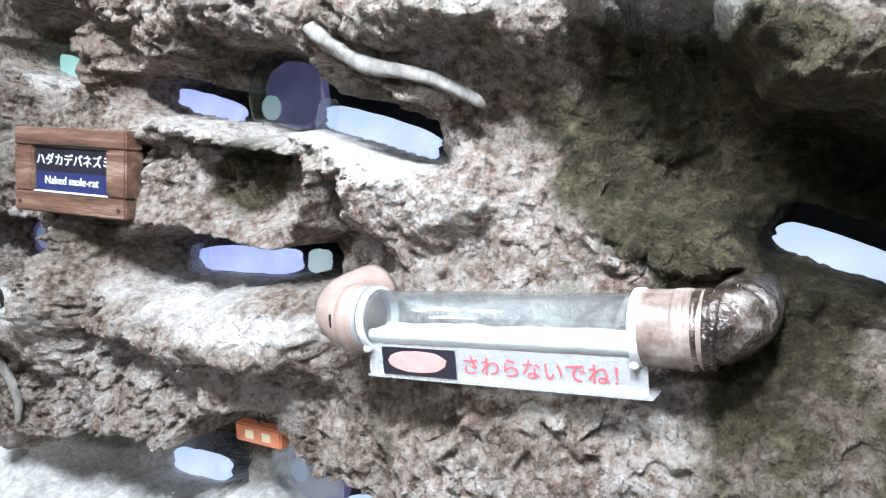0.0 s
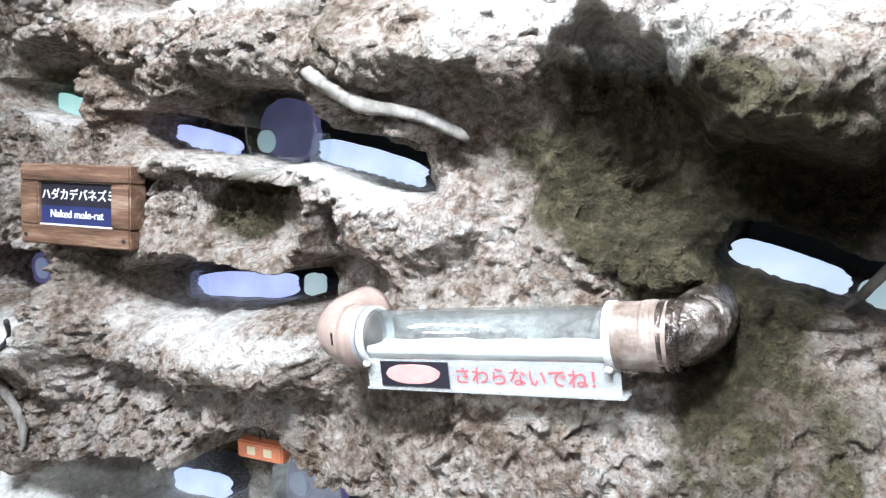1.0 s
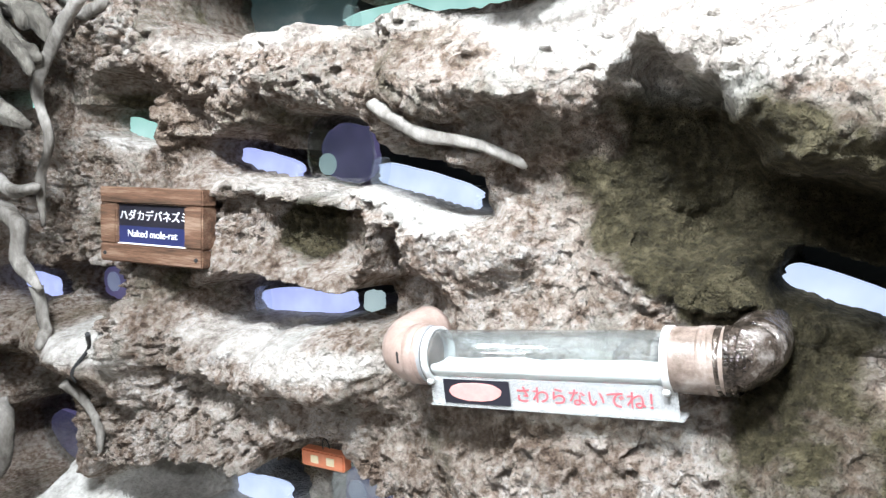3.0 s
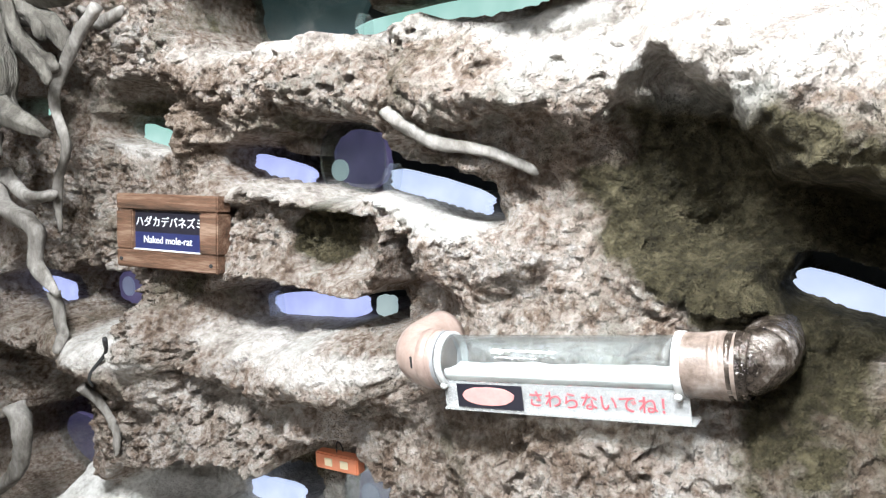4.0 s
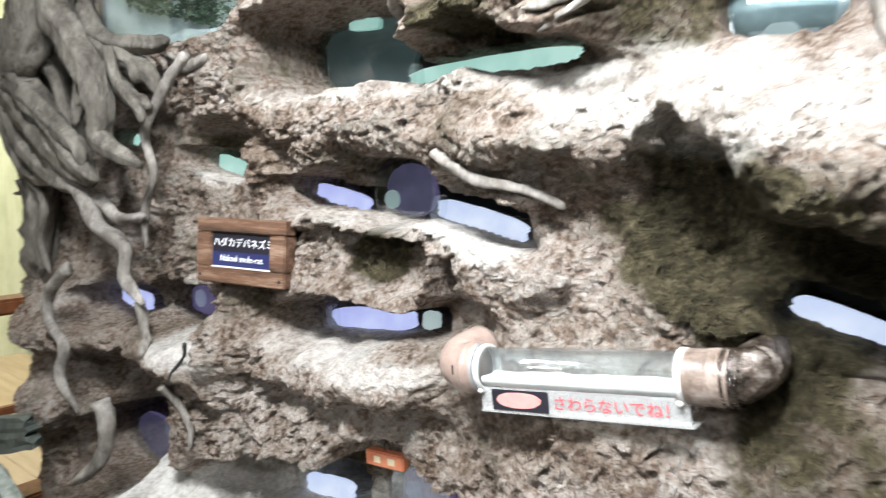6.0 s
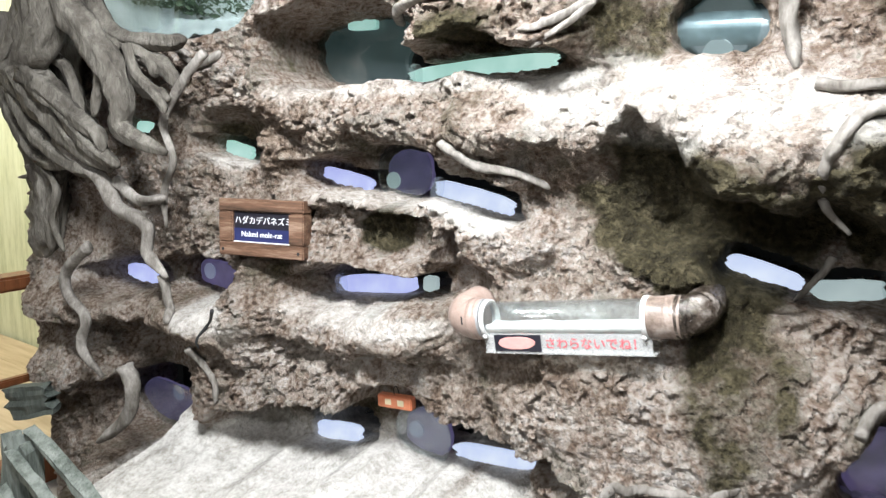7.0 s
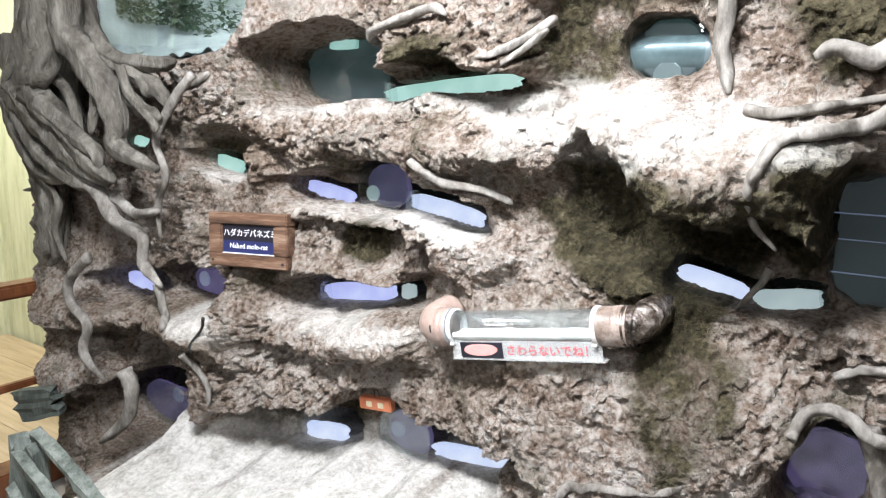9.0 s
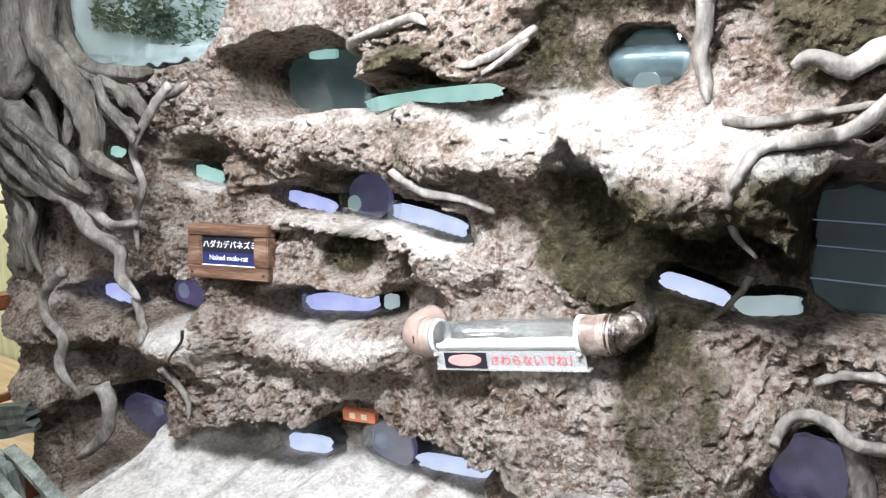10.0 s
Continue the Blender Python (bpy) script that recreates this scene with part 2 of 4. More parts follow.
SLATE_DIM = glowing("slate_dim", (0.016, 0.022, 0.025), (0.040, 0.052, 0.056), 0.8, 5)
DISC_DIM = glowing("disc_dim", (0.14, 0.16, 0.26), (0.20, 0.23, 0.34), 1.0)
DISC_PALE = glowing("disc_pale", (0.22, 0.30, 0.30), (0.32, 0.42, 0.41), 0.9)
LAMP_FACE = glowing("lamp_face", (0.9, 0.9, 0.86), (1.0, 1.0, 0.96), 3.0)
CLEAR = clear("clear_acrylic", (0.94, 0.97, 0.97), 0.05, 1.0, 0.03)
GLASS = clear("window_glass", (0.85, 0.90, 0.90), 0.01)
MILKY = frosted("milky_acrylic", (0.84, 0.84, 0.83), 0.26)
LEAF = surface("leaf", [(0.3, (0.03, 0.055, 0.028)), (0.7, (0.085, 0.13, 0.075))], 30, 0.6, 0.1)
CHALK = surface("chalk_stone", [(0.3, (0.42, 0.46, 0.46)), (0.7, (0.66, 0.70, 0.69))], 9, 0.8, 0.4, 60)

# ---- shape of the rock face: y of the surface over (x, z) ----
Y0 = 0.83


def lattice(ix, iz, seed):
    n = (ix * 374761393 + iz * 668265263 + seed * 974711) & 0x7FFFFFFF
    n = ((n ^ (n >> 13)) * 1274126177) & 0x7FFFFFFF
    return ((n ^ (n >> 16)) & 0xFFFF) / 32767.5 - 1.0


def noise2(x, z, size, seed):
    """Smooth noise of -1 to 1 with lumps of that size in metres."""
    x, z = np.asarray(x) / size + 50.0, np.asarray(z) / size + 50.0
    ix, iz = np.floor(x).astype(np.int64), np.floor(z).astype(np.int64)
    fx, fz = x - ix, z - iz
    fx, fz = fx * fx * fx * (fx * (6 * fx - 15) + 10), fz * fz * fz * (fz * (6 * fz - 15) + 10)
    a, b = lattice(ix, iz, seed), lattice(ix + 1, iz, seed)
    c, d = lattice(ix, iz + 1, seed), lattice(ix + 1, iz + 1, seed)
    return (a * (1 - fx) + b * fx) * (1 - fz) + (c * (1 - fx) + d * fx) * fz


def cells(x, z, size, seed):
    """Distance to the nearest of scattered points, in cells."""
    x, z = np.asarray(x) / size + 50.0, np.asarray(z) / size + 50.0
    ix, iz = np.floor(x).astype(np.int64), np.floor(z).astype(np.int64)
    best = np.full(np.shape(x), 9.0)
    for dx in (-1, 0, 1):
        for dz in (-1, 0, 1):
            px = ix + dx + 0.5 + 0.45 * lattice(ix + dx, iz + dz, seed)
            pz = iz + dz + 0.5 + 0.45 * lattice(ix + dx, iz + dz, seed + 1)
            best = np.minimum(best, (px - x) ** 2 + (pz - z) ** 2)
    return np.sqrt(best)


def step(a, b, v):
    k = np.clip((v - a) / (b - a), 0, 1)
    return k * k * (3 - 2 * k)


def turned(x, z, cx, cz, turn):
    c, s = math.cos(math.radians(turn)), math.sin(math.radians(turn))
    return (x - cx) * c + (z - cz) * s, (z - cz) * c - (x - cx) * s


class Rock:
    """Works out the height of the face over arrays of x and z."""

    def __init__(self, x, z):
        self.x, self.z = x, z
        self.wx = x + 0.030 * noise2(x, z, 0.16, 3) + 0.012 * noise2(x, z, 0.05, 4)
        self.wz = z + 0.026 * noise2(x, z, 0.16, 5) + 0.011 * noise2(x, z, 0.05, 6)
        self.h = 0.030 * noise2(x, z, 0.50, 1) + 0.024 * noise2(x, z, 0.21, 2)
        self.rough = np.ones_like(x)

    def shelf(self, cx, cz, rx, rz, h, turn=0, lip=-0.55, smooth=0.0, warp=1.0):
        """A ledge: slopes out from its top to a lip, and falls back steeply under it."""
        u, v = turned(self.x + (self.wx - self.x) * warp, self.z + (self.wz - self.z) * warp, cx, cz, turn)
        u, v = np.abs(u / rx), v / rz
        along = 1 - step(0.6, 1.0, u)
        form = np.where(v > lip, 1 - step(lip, 1.0, v), step(-1.0, lip, v))
        self.h = self.h + h * along * form
        if smooth:
            self.rough = self.rough * (1 - smooth * along * form)

    def knob(self, cx, cz, rx, rz, h, turn=0):
        u, v = turned(self.wx, self.wz, cx, cz, turn)
        d = np.sqrt((u / rx) ** 2 + (v / rz) ** 2)
        self.h = self.h + h * (1 - step(0.3, 1.0, d))

    def cut(self, cx, cz, rx, rz, depth, turn=0, edge=0.25, power=2.6, warp=1.0, calm=0.5):
        """A hollow with a back at that depth behind Y0."""
        x, z = self.x + (self.wx - self.x) * warp, self.z + (self.wz - self.z) * warp
        u, v = turned(x, z, cx, cz, turn)
        d = (np.abs(u / rx) ** power + np.abs(v / rz) ** power) ** (1 / power)
        m = 1 - step(1 - edge, 1 + edge, d)
        self.h = self.h * (1 - m) + np.minimum(-depth, self.h) * m
        self.rough = self.rough * (1 - calm * m)

    def calm(self, cx, cz, rx, rz, much):
        """A stretch with less relief."""
        d = np.sqrt(((self.wx - cx) / rx) ** 2 + ((self.wz - cz) / rz) ** 2)
        self.rough = self.rough * (1 - much * (1 - step(0.6, 1.1, d)))

    def opening(self, cx, cz, rx, rz, turn=0, power=3.4):
        """A hole right through the rock."""
        self.cut(cx, cz, rx, rz, 0.36, turn, 0.10, power, 0.15, 0.9)

    def grain(self):
        """Lumps, rounded crumbs of three sizes, pits between them, and fine grit."""
        x, z = self.x, self.z
        gx = x + 0.007 * noise2(x, z, 0.03, 11)
        gz = z + 0.007 * noise2(x, z, 0.03, 12)
        coarse = 0.45 + 0.55 * step(-0.35, 0.45, noise2(x, z, 0.17, 22) + 0.4 * noise2(x, z, 0.06, 23))
        lumps = 0.014 * noise2(gx, gz, 0.085, 13) + 0.014 * (0.45 - cells(gx, gz, 0.058, 14))
        crumbs = 0.019 * (0.5 - cells(gx, gz, 0.030, 16)) + 0.015 * (0.5 - cells(gx, gz, 0.0165, 24)) + 0.008 * noise2(x, z, 0.021, 18)
        pits = -0.020 * step(0.20, 0.55, noise2(gx, gz, 0.018, 19)) * step(-0.4, 0.4, noise2(x, z, 0.2, 20))
        fine = 0.0075 * noise2(x, z, 0.0095, 21)
        return (lumps + (crumbs + pits + fine) * coarse) * (0.12 + 0.88 * self.rough)


def rock_y(x, z):
    """The y of the rock face at x and z."""
    r = Rock(np.asarray(x, float), np.asarray(z, float))
    # large forms
    r.shelf(0.020, 1.660, 0.310, 0.150, 0.085, -6, -0.4, 0.10)
    r.shelf(-0.420, 1.640, 0.30, 0.12, 0.055, -4, -0.4)
    r.shelf(-0.185, 1.635, 0.14, 0.095, 0.055, -8, -0.5)
    r.shelf(0.130, 1.560, 0.290, 0.150, 0.165, -4, -0.62, 0.10)
    r.shelf(-0.86, 1.626, 0.575, 0.107, 0.07, -2, -0.25)
    r.knob(-1.204, 1.494, 0.087, 0.08, 0.06)
    r.knob(-1.017, 1.532, 0.09, 0.061, 0.04)
    r.shelf(-0.554, 1.531, 0.197, 0.106, 0.045, 20)
    r.shelf(-0.955, 1.402, 0.313, 0.062, 0.055, 0, -0.3)
    r.knob(-0.72, 1.287, 0.058, 0.064, 0.03)
    r.shelf(-0.892, 1.231, 0.206, 0.042, 0.045, 3, -0.3)
    r.shelf(-0.564, 1.371, 0.188, 0.129, 0.04, 18)
    r.shelf(-0.931, 1.088, 0.394, 0.117, 0.08, 3, -0.3, 0.4)
    r.knob(-1.266, 1.108, 0.114, 0.113, 0.11)
    r.shelf(-1.21, 0.879, 0.413, 0.232, 0.10, -4, -0.75)
    r.shelf(-1.493, 1.016, 0.304, 0.122, 0.10, 3, -0.3, 0.75)
    r.knob(-0.146, 1.033, 0.518, 0.275, 0.085)
    r.shelf(-0.124, 1.033, 0.39, 0.229, 0.05, 8, -0.75)
    r.shelf(-2.067, 1.008, 0.358, 0.152, 0.14)
    r.shelf(-2.06, 0.719, 0.378, 0.137, 0.12)
    r.shelf(-0.565, 1.854, 0.271, 0.134, 0.13, 0, -0.6)
    r.knob(-1.213, 1.847, 0.189, 0.213, 0.06)
    r.shelf(-0.144, 1.937, 0.291, 0.074, 0.05, 0, -0.6)
    r.knob(0.317, 1.805, 0.294, 0.134, 0.06)
    r.knob(-0.169, 1.321, 0.168, 0.065, 0.03)
    r.knob(0.167, 1.492, 0.054, 0.13, 0.05)
    r.knob(-0.020, 1.530, 0.12, 0.065, 0.035)
    # sand ledge at the foot
    r.shelf(-1.109, 0.443, 0.951, 0.243, 0.33, 8, 0.50, 0.84, 0.5)
    r.shelf(-1.72, 0.47, 0.46, 0.20, 0.20, 4, 0.45, 0.80, 0.6)
    r.calm(0.029, 1.045, 0.4, 0.255, 0.45)
    r.calm(-0.117, 1.67, 0.381, 0.109, 0.3)
    # hollows
    r.cut(-0.215, 1.475, 0.085, 0.110, 0.09, 10, 0.45, 2.0, 1.0, 0.0)
    r.cut(-0.228, 1.585, 0.028, 0.045, 0.04, 8, 0.6, 2.0)
    r.cut(0.007, 1.427, 0.185, 0.067, 0.12, -6, 0.40)
    r.cut(-1.031, 1.777, 0.187, 0.104, 0.20, 0, 0.09)
    r.cut(-0.604, 1.733, 0.222, 0.048, 0.07, 2, 0.25)
    r.cut(-0.163, 1.824, 0.135, 0.123, 0.045, 0, 0.5)
    r.cut(-0.12, 1.805, 0.1, 0.086, 0.08, 0, 0.30)
    r.cut(-1.408, 1.53, 0.126, 0.072, 0.11, -6, 0.2)
    r.cut(-0.972, 1.455, 0.201, 0.041, 0.10, -4, 0.25)
    r.cut(-0.795, 1.49, 0.08, 0.062, 0.10, 0, 0.25)
    r.cut(-0.603, 1.44, 0.137, 0.049, 0.10, -12, 0.25)
    r.cut(-0.825, 1.322, 0.125, 0.060, 0.030, 3, 0.14, 4.0, 0.5)
    r.cut(-0.654, 1.264, 0.027, 0.071, 0.10, -10, 0.25)
    r.cut(-0.883, 1.176, 0.292, 0.051, 0.09, 5, 0.20)
    r.cut(-1.841, 1.086, 0.157, 0.047, 0.09, 5, 0.3)
    r.cut(-1.498, 1.127, 0.109, 0.06, 0.10, 5, 0.25)
    r.cut(-1.793, 0.758, 0.153, 0.181, 0.16, 0, 0.20)
    r.cut(-1.013, 0.752, 0.43, 0.085, 0.11, 9, 0.14)
    r.cut(-0.541, 0.834, 0.244, 0.051, 0.09, 10, 0.25)
    r.cut(0.087, 1.346, 0.2, 0.052, 0.10, -3, 0.30)
    r.cut(0.401, 1.468, 0.18, 0.162, 0.08, 0, 0.10)
    r.cut(0.315, 1.009, 0.117, 0.119, 0.09, 0, 0.2)
    r.cut(-0.830, 0.855, 0.10, 0.050, 0.10, 8, 0.30)
    # openings through the rock
    r.opening(-0.652, 1.725, 0.226, 0.022, 5, 4.0)
    r.opening(-1.468, 1.495, 0.111, 0.031, -10, 4.0)
    r.opening(-1.908, 1.551, 0.116, 0.026, 0, 3.0)
    r.opening(-1.043, 1.440, 0.126, 0.028, -8, 4.0)
    r.opening(-0.651, 1.422, 0.138, 0.031, -10, 4.0)
    r.opening(-0.937, 1.166, 0.166, 0.040, 8, 4.0)
    r.opening(-1.965, 1.045, 0.152, 0.049, 0, 3.0)
    r.opening(-1.063, 0.706, 0.122, 0.055, 10, 4.0)
    r.opening(-0.561, 0.777, 0.139, 0.047, 7, 4.0)
    r.opening(0.005, 1.332, 0.081, 0.030, -13, 4.0)
    r.opening(0.145, 1.316, 0.066, 0.030, 10, 4.0)
    r.opening(-1.041, 1.776, 0.229, 0.088, 0, 3.0)
    r.opening(-0.126, 1.795, 0.078, 0.061, 0, 3.0)
    r.opening(-0.852, 1.469, 0.104, 0.064, 0, 3.0)
    r.opening(-0.763, 1.191, 0.054, 0.035, 0, 3.0)
    r.opening(-1.572, 1.097, 0.136, 0.062, 0, 3.0)
    r.opening(-1.889, 0.573, 0.243, 0.119, 0, 3.0)
    r.opening(-0.771, 0.776, 0.103, 0.089, 0, 3.0)
    r.opening(0.300, 1.437, 0.089, 0.123, 0, 3.0)
    r.opening(0.247, 0.985, 0.071, 0.093, 0, 3.0)
    r.opening(-1.800, 2.02, 0.54, 0.205, 0, 2.8)
    return Y0 - r.h - r.grain()


# ---- building helpers ----
def mesh_object(name, bm, material, smooth=True):
    me = bpy.data.meshes.new(name)
    bm.normal_update()
    bm.to_mesh(me)
    bm.free()
    me.materials.append(material)
    me.polygons.foreach_set("use_smooth", [smooth] * len(me.polygons))
    return new(name, me)


def part(name, bm, material, parent=None, label="", smooth=False):
    ob = mesh_object(name, bm, material, smooth)
    ob.parent = parent
    if label:
        tagged(ob, label)
    return ob


def thing(name, at, label, category, group=""):
    ob = new(name)
    ob.empty_display_size = 0.02
    ob.matrix_world = at
    return tagged(ob, label, category, group)


def box(w, d, h, at=None, bevel=0.0, jitter=0.0, cuts=0):
    """A bevelled box about its middle; jitter wears its corners."""
    bm = bmesh.new()
    bmesh.ops.create_cube(bm, size=1.0)
    bmesh.ops.scale(bm, vec=(w, d, h), verts=bm.verts)
    if cuts:
        bmesh.ops.subdivide_edges(bm, edges=bm.edges[:], cuts=cuts, use_grid_fill=True)
    if bevel:
        bmesh.ops.bevel(bm, geom=bm.edges[:] if not cuts else [e for e in bm.edges if e.calc_face_angle(0) > 0.5], offset=bevel, segments=2, affect="EDGES")
    if jitter:
        for v in bm.verts:
            v.co += noise.noise_vector(v.co * 25) * jitter
    if at is not None:
        bm.transform(at)
    return bm


def spline(points, per=8):
    """A smooth line through the points."""
    p = [Vector(q) for q in points]
    p = [2 * p[0] - p[1]] + p + [2 * p[-1] - p[-2]]
    out = []
    for k in range(1, len(p) - 2):
        a, b, c, d = p[k - 1 : k + 3]
        for s in range(per):
            u = s / per
            out.append(0.5 * (2 * b + (c - a) * u + (2 * a - 5 * b + 4 * c - d) * u * u + (3 * b - a - 3 * c + d) * u ** 3))
    return out + [p[-2]]


def sweep(line, radius, sides=12, bumpy=0.0, grooves=0, caps=True, seed=0, flat=1.0):
    """A tube along a line; radius is a function of 0 to 1."""
    bm = bmesh.new()
    rings, side = [], None
    for k, p in enumerate(line):
        ahead = (line[min(k + 1, len(line) - 1)] - line[max(k - 1, 0)]).normalized()
        if side is None:
            side = ahead.cross(Vector((0.2, 1, 0.1))).normalized()
        side = (side - ahead * side.dot(ahead)).normalized()
        up = ahead.cross(side)
        u = k / (len(line) - 1)
        ring = []
        for s in range(sides):
            a = 2 * math.pi * s / sides
            r = radius(u)
            if grooves:
                r *= 1 + 0.16 * math.sin(a * grooves + 3 * math.sin(u * 5 + seed))
            way = side * math.cos(a) + up * math.sin(a) * flat
            q = p + way * r
            if bumpy:
                q += way * r * bumpy * (noise.noise(q * 18 + Vector((seed, 0, 0))) + 0.6 * noise.noise(q * 55))
            ring.append(bm.verts.new(q))
        rings.append(ring)
    for a, b in zip(rings, rings[1:]):
        for s in range(sides):
            bm.faces.new((a[s], a[(s + 1) % sides], b[(s + 1) % sides], b[s]))
    if caps:
        bm.faces.new(rings[0][::-1])
        bm.faces.new(rings[-1])
    return bm


def lathe(profile, sides=28):
    """Turns (radius, height) pairs about z."""
    bm = bmesh.new()
    rings = []
    for r, h in profile:
        rings.append([bm.verts.new((r * math.cos(2 * math.pi * s / sides), r * math.sin(2 * math.pi * s / sides), h)) for s in range(sides)])
    for a, b in zip(rings, rings[1:]):
        for s in range(sides):
            bm.faces.new((a[s], a[(s + 1) % sides], b[(s + 1) % sides], b[s]))
    return bm


def slab(rx, rz, depth, power=3.0, sides=48, wobble=0.0, seed=0):
    """A slab with a rounded outline, standing in the xz plane, its edges softened."""
    bm = bmesh.new()
    rings = []
    for k, (y, s) in enumerate(((-depth / 2, 0.93), (-depth / 2 + depth * 0.12, 1.0), (depth / 2 - depth * 0.12, 1.0), (depth / 2, 0.93))):
        ring = []
        for j in range(sides):
            a = 2 * math.pi * j / sides
            c, d = math.cos(a), math.sin(a)
            f = (abs(c) ** power + abs(d) ** power) ** (-1 / power) * s
            f *= 1 + wobble * (noise.noise(Vector((c * 2 + seed, d * 2, 0))) + 0.35 * noise.noise(Vector((c * 7 + seed, d * 7, 1))))
            ring.append(bm.verts.new((c * f * rx, y, d * f * rz)))
        rings.append(ring)
    for a, b in zip(rings, rings[1:]):
        for s in range(sides):
            bm.faces.new((a[s], b[s], b[(s + 1) % sides], a[(s + 1) % sides]))
    bm.faces.new(rings[0])
    bm.faces.new(rings[-1][::-1])
    return bm


# ---- the room ----
def room_box(name, lo, hi, material, label):
    size = Vector(hi) - Vector(lo)
    mid = (Vector(hi) + Vector(lo)) / 2
    ob = mesh_object(name, box(*size, Matrix.Translation(mid)), material, False)
    return tagged(ob, label, name.split("_")[0], kind="structure")


room_box("floor", (-5.2, -3.2, -0.1), (2.9, 2.0, 0.0), PATH_FLOOR, "grey concrete visitor floor under the rock display")
room_box("ceiling", (-5.2, -3.2, 2.75), (2.9, 2.0, 2.85), CEILING, "dark painted ceiling over the display")
room_box("wall_west", (-5.2, -3.2, 0.0), (-5.0, 1.80, 2.75), REED, "pale yellow-green reed-covered wall behind the railing")
# east and south walls lie out of view, added to close the room
room_box("wall_east", (2.7, -3.2, 0.0), (2.9, 2.0, 2.75), ROOM_PLAIN, "unseen plain grey wall closing the room")
room_box("wall_south", (-5.0, -3.2, 0.0), (2.7, -3.0, 2.75), ROOM_PLAIN, "unseen plain grey wall facing the display")
room_box("wall_north", (-5.2, 1.80, 0.0), (2.7, 2.0, 2.75), REED, "pale yellow-green wall at the far end")
room_box("wall_service", (-2.60, 1.50, 0.0), (2.7, 1.60, 2.75), CEILING, "dark service wall behind the rock face")
room_box("wall_return", (-2.60, 1.0, 0.0), (-2.54, 1.5, 2.75), CEILING, "dark end wall of the rock display")

# housings stay out of view; the fourth carries the added fill light
for lx, ly, lz, lw, ld, *_ in LAMPS:
    lamp = thing("unseen_lamp", pose(lx, ly, 2.70), "flat white ceiling lamp added out of view, with a lit diffuser", "lamp", "ceiling lamps")
    part("housing", box(lw + 0.06, ld + 0.06, 0.06, Matrix.Translation((0, 0, 0.02)), 0.006), WHITE, lamp)
    part("diffuser", box(lw, ld, 0.012, Matrix.Translation((0, 0, -0.02)), 0.003), LAMP_FACE, lamp)

# boarded floor beyond the railing
deck = tagged(new("floor_deck"), "light brown wooden floor boards beyond the railing", "floor", kind="structure")
plank = None
for k in range(14):
    if plank is None:
        plank = part("plank", box(2.15, 0.2485, 0.04, None, 0.0012), FLOOR, deck)
        q = plank
    else:
        q = plank.copy()
        scene.collection.objects.link(q)
    q.location = (-3.92, -1.60 + 0.25 * k, 0.022)


def railing():
    rail = thing("railing", pose(-2.80, 0, 0), "reddish-brown wooden railing with square posts", "railing")
    part("top_rail", box(0.11, 3.5, 0.065, Matrix.Translation((-0.10, 0.05, 0.87)), 0.012), RAIL_WOOD, rail)
    part("lower_rail", box(0.035, 3.5, 0.035, Matrix.Translation((-0.10, 0.05, 0.43)), 0.006), RAIL_WOOD, rail)
    part("sill_beam", box(0.14, 3.5, 0.12, Matrix.Translation((0.02, 0.05, 0.06)), 0.010), RAIL_WOOD, rail)
    for y in (-1.2, 0.567, 1.55):
        part("post", box(0.10, 0.085, 0.75, Matrix.Translation((-0.04, y, 0.47)), 0.008), RAIL_WOOD, rail)
    return rail


railing()


# ---- the rock face ----
def rock_face():
    xs = np.concatenate([np.arange(-2.70, -1.3, 0.0070), np.arange(-1.3, 0.40, 0.0033), np.arange(0.40, 1.3, 0.012)])
    zs = np.concatenate([np.arange(0.0, 0.45, 0.012), np.arange(0.45, 0.85, 0.0036), np.arange(0.85, 1.95, 0.0033), np.arange(1.95, 2.74, 0.010)])
    gx, gz = np.meshgrid(xs, zs)
    y = rock_y(gx, gz)
    y = y + 0.55 * (1 - step(-2.70, -2.42, gx)) ** 1.5
    moss_shade, sand = rock_stains(gx, gz)
    rough = 1 - step(0.2, 0.8, sand)
    sx = gx + (0.004 * noise2(gx, gz, 0.012, 31) + 0.008 * noise2(gx, gz, 0.035, 32)) * rough
    sz = gz + 0.004 * noise2(gx, gz, 0.012, 33) * rough - 0.35 * np.clip(0.80 - y, -0.03, 0.06) * 0.6
    nx, nz = len(xs), len(zs)
    co = np.stack([sx, y, sz], -1).reshape(-1, 3).astype(np.float32)
    k = np.arange(nx * nz).reshape(nz, nx)
    quads = np.stack([k[:-1, :-1], k[:-1, 1:], k[1:, 1:], k[1:, :-1]], -1).reshape(-1, 4)
    keep = y.reshape(-1)[quads].min(1) < 1.13
    keep |= co[quads, 0].max(1) < -2.5
    quads = quads[keep]
    me = bpy.data.meshes.new("rock_face")
    me.from_pydata(co.tolist(), [], quads.tolist())
    for key, values in (("moss_shade", moss_shade), ("sand", sand)):
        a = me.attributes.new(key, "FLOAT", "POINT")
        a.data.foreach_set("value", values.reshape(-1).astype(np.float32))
    me.materials.append(ROCK)
    me.polygons.foreach_set("use_smooth", [True] * len(me.polygons))
    me.update()
    return tagged(new("rock_face", me), "rough brown artificial rock wall with hollows, mossy stains, painted shade and sandy ledges", "rock wall", kind="structure")


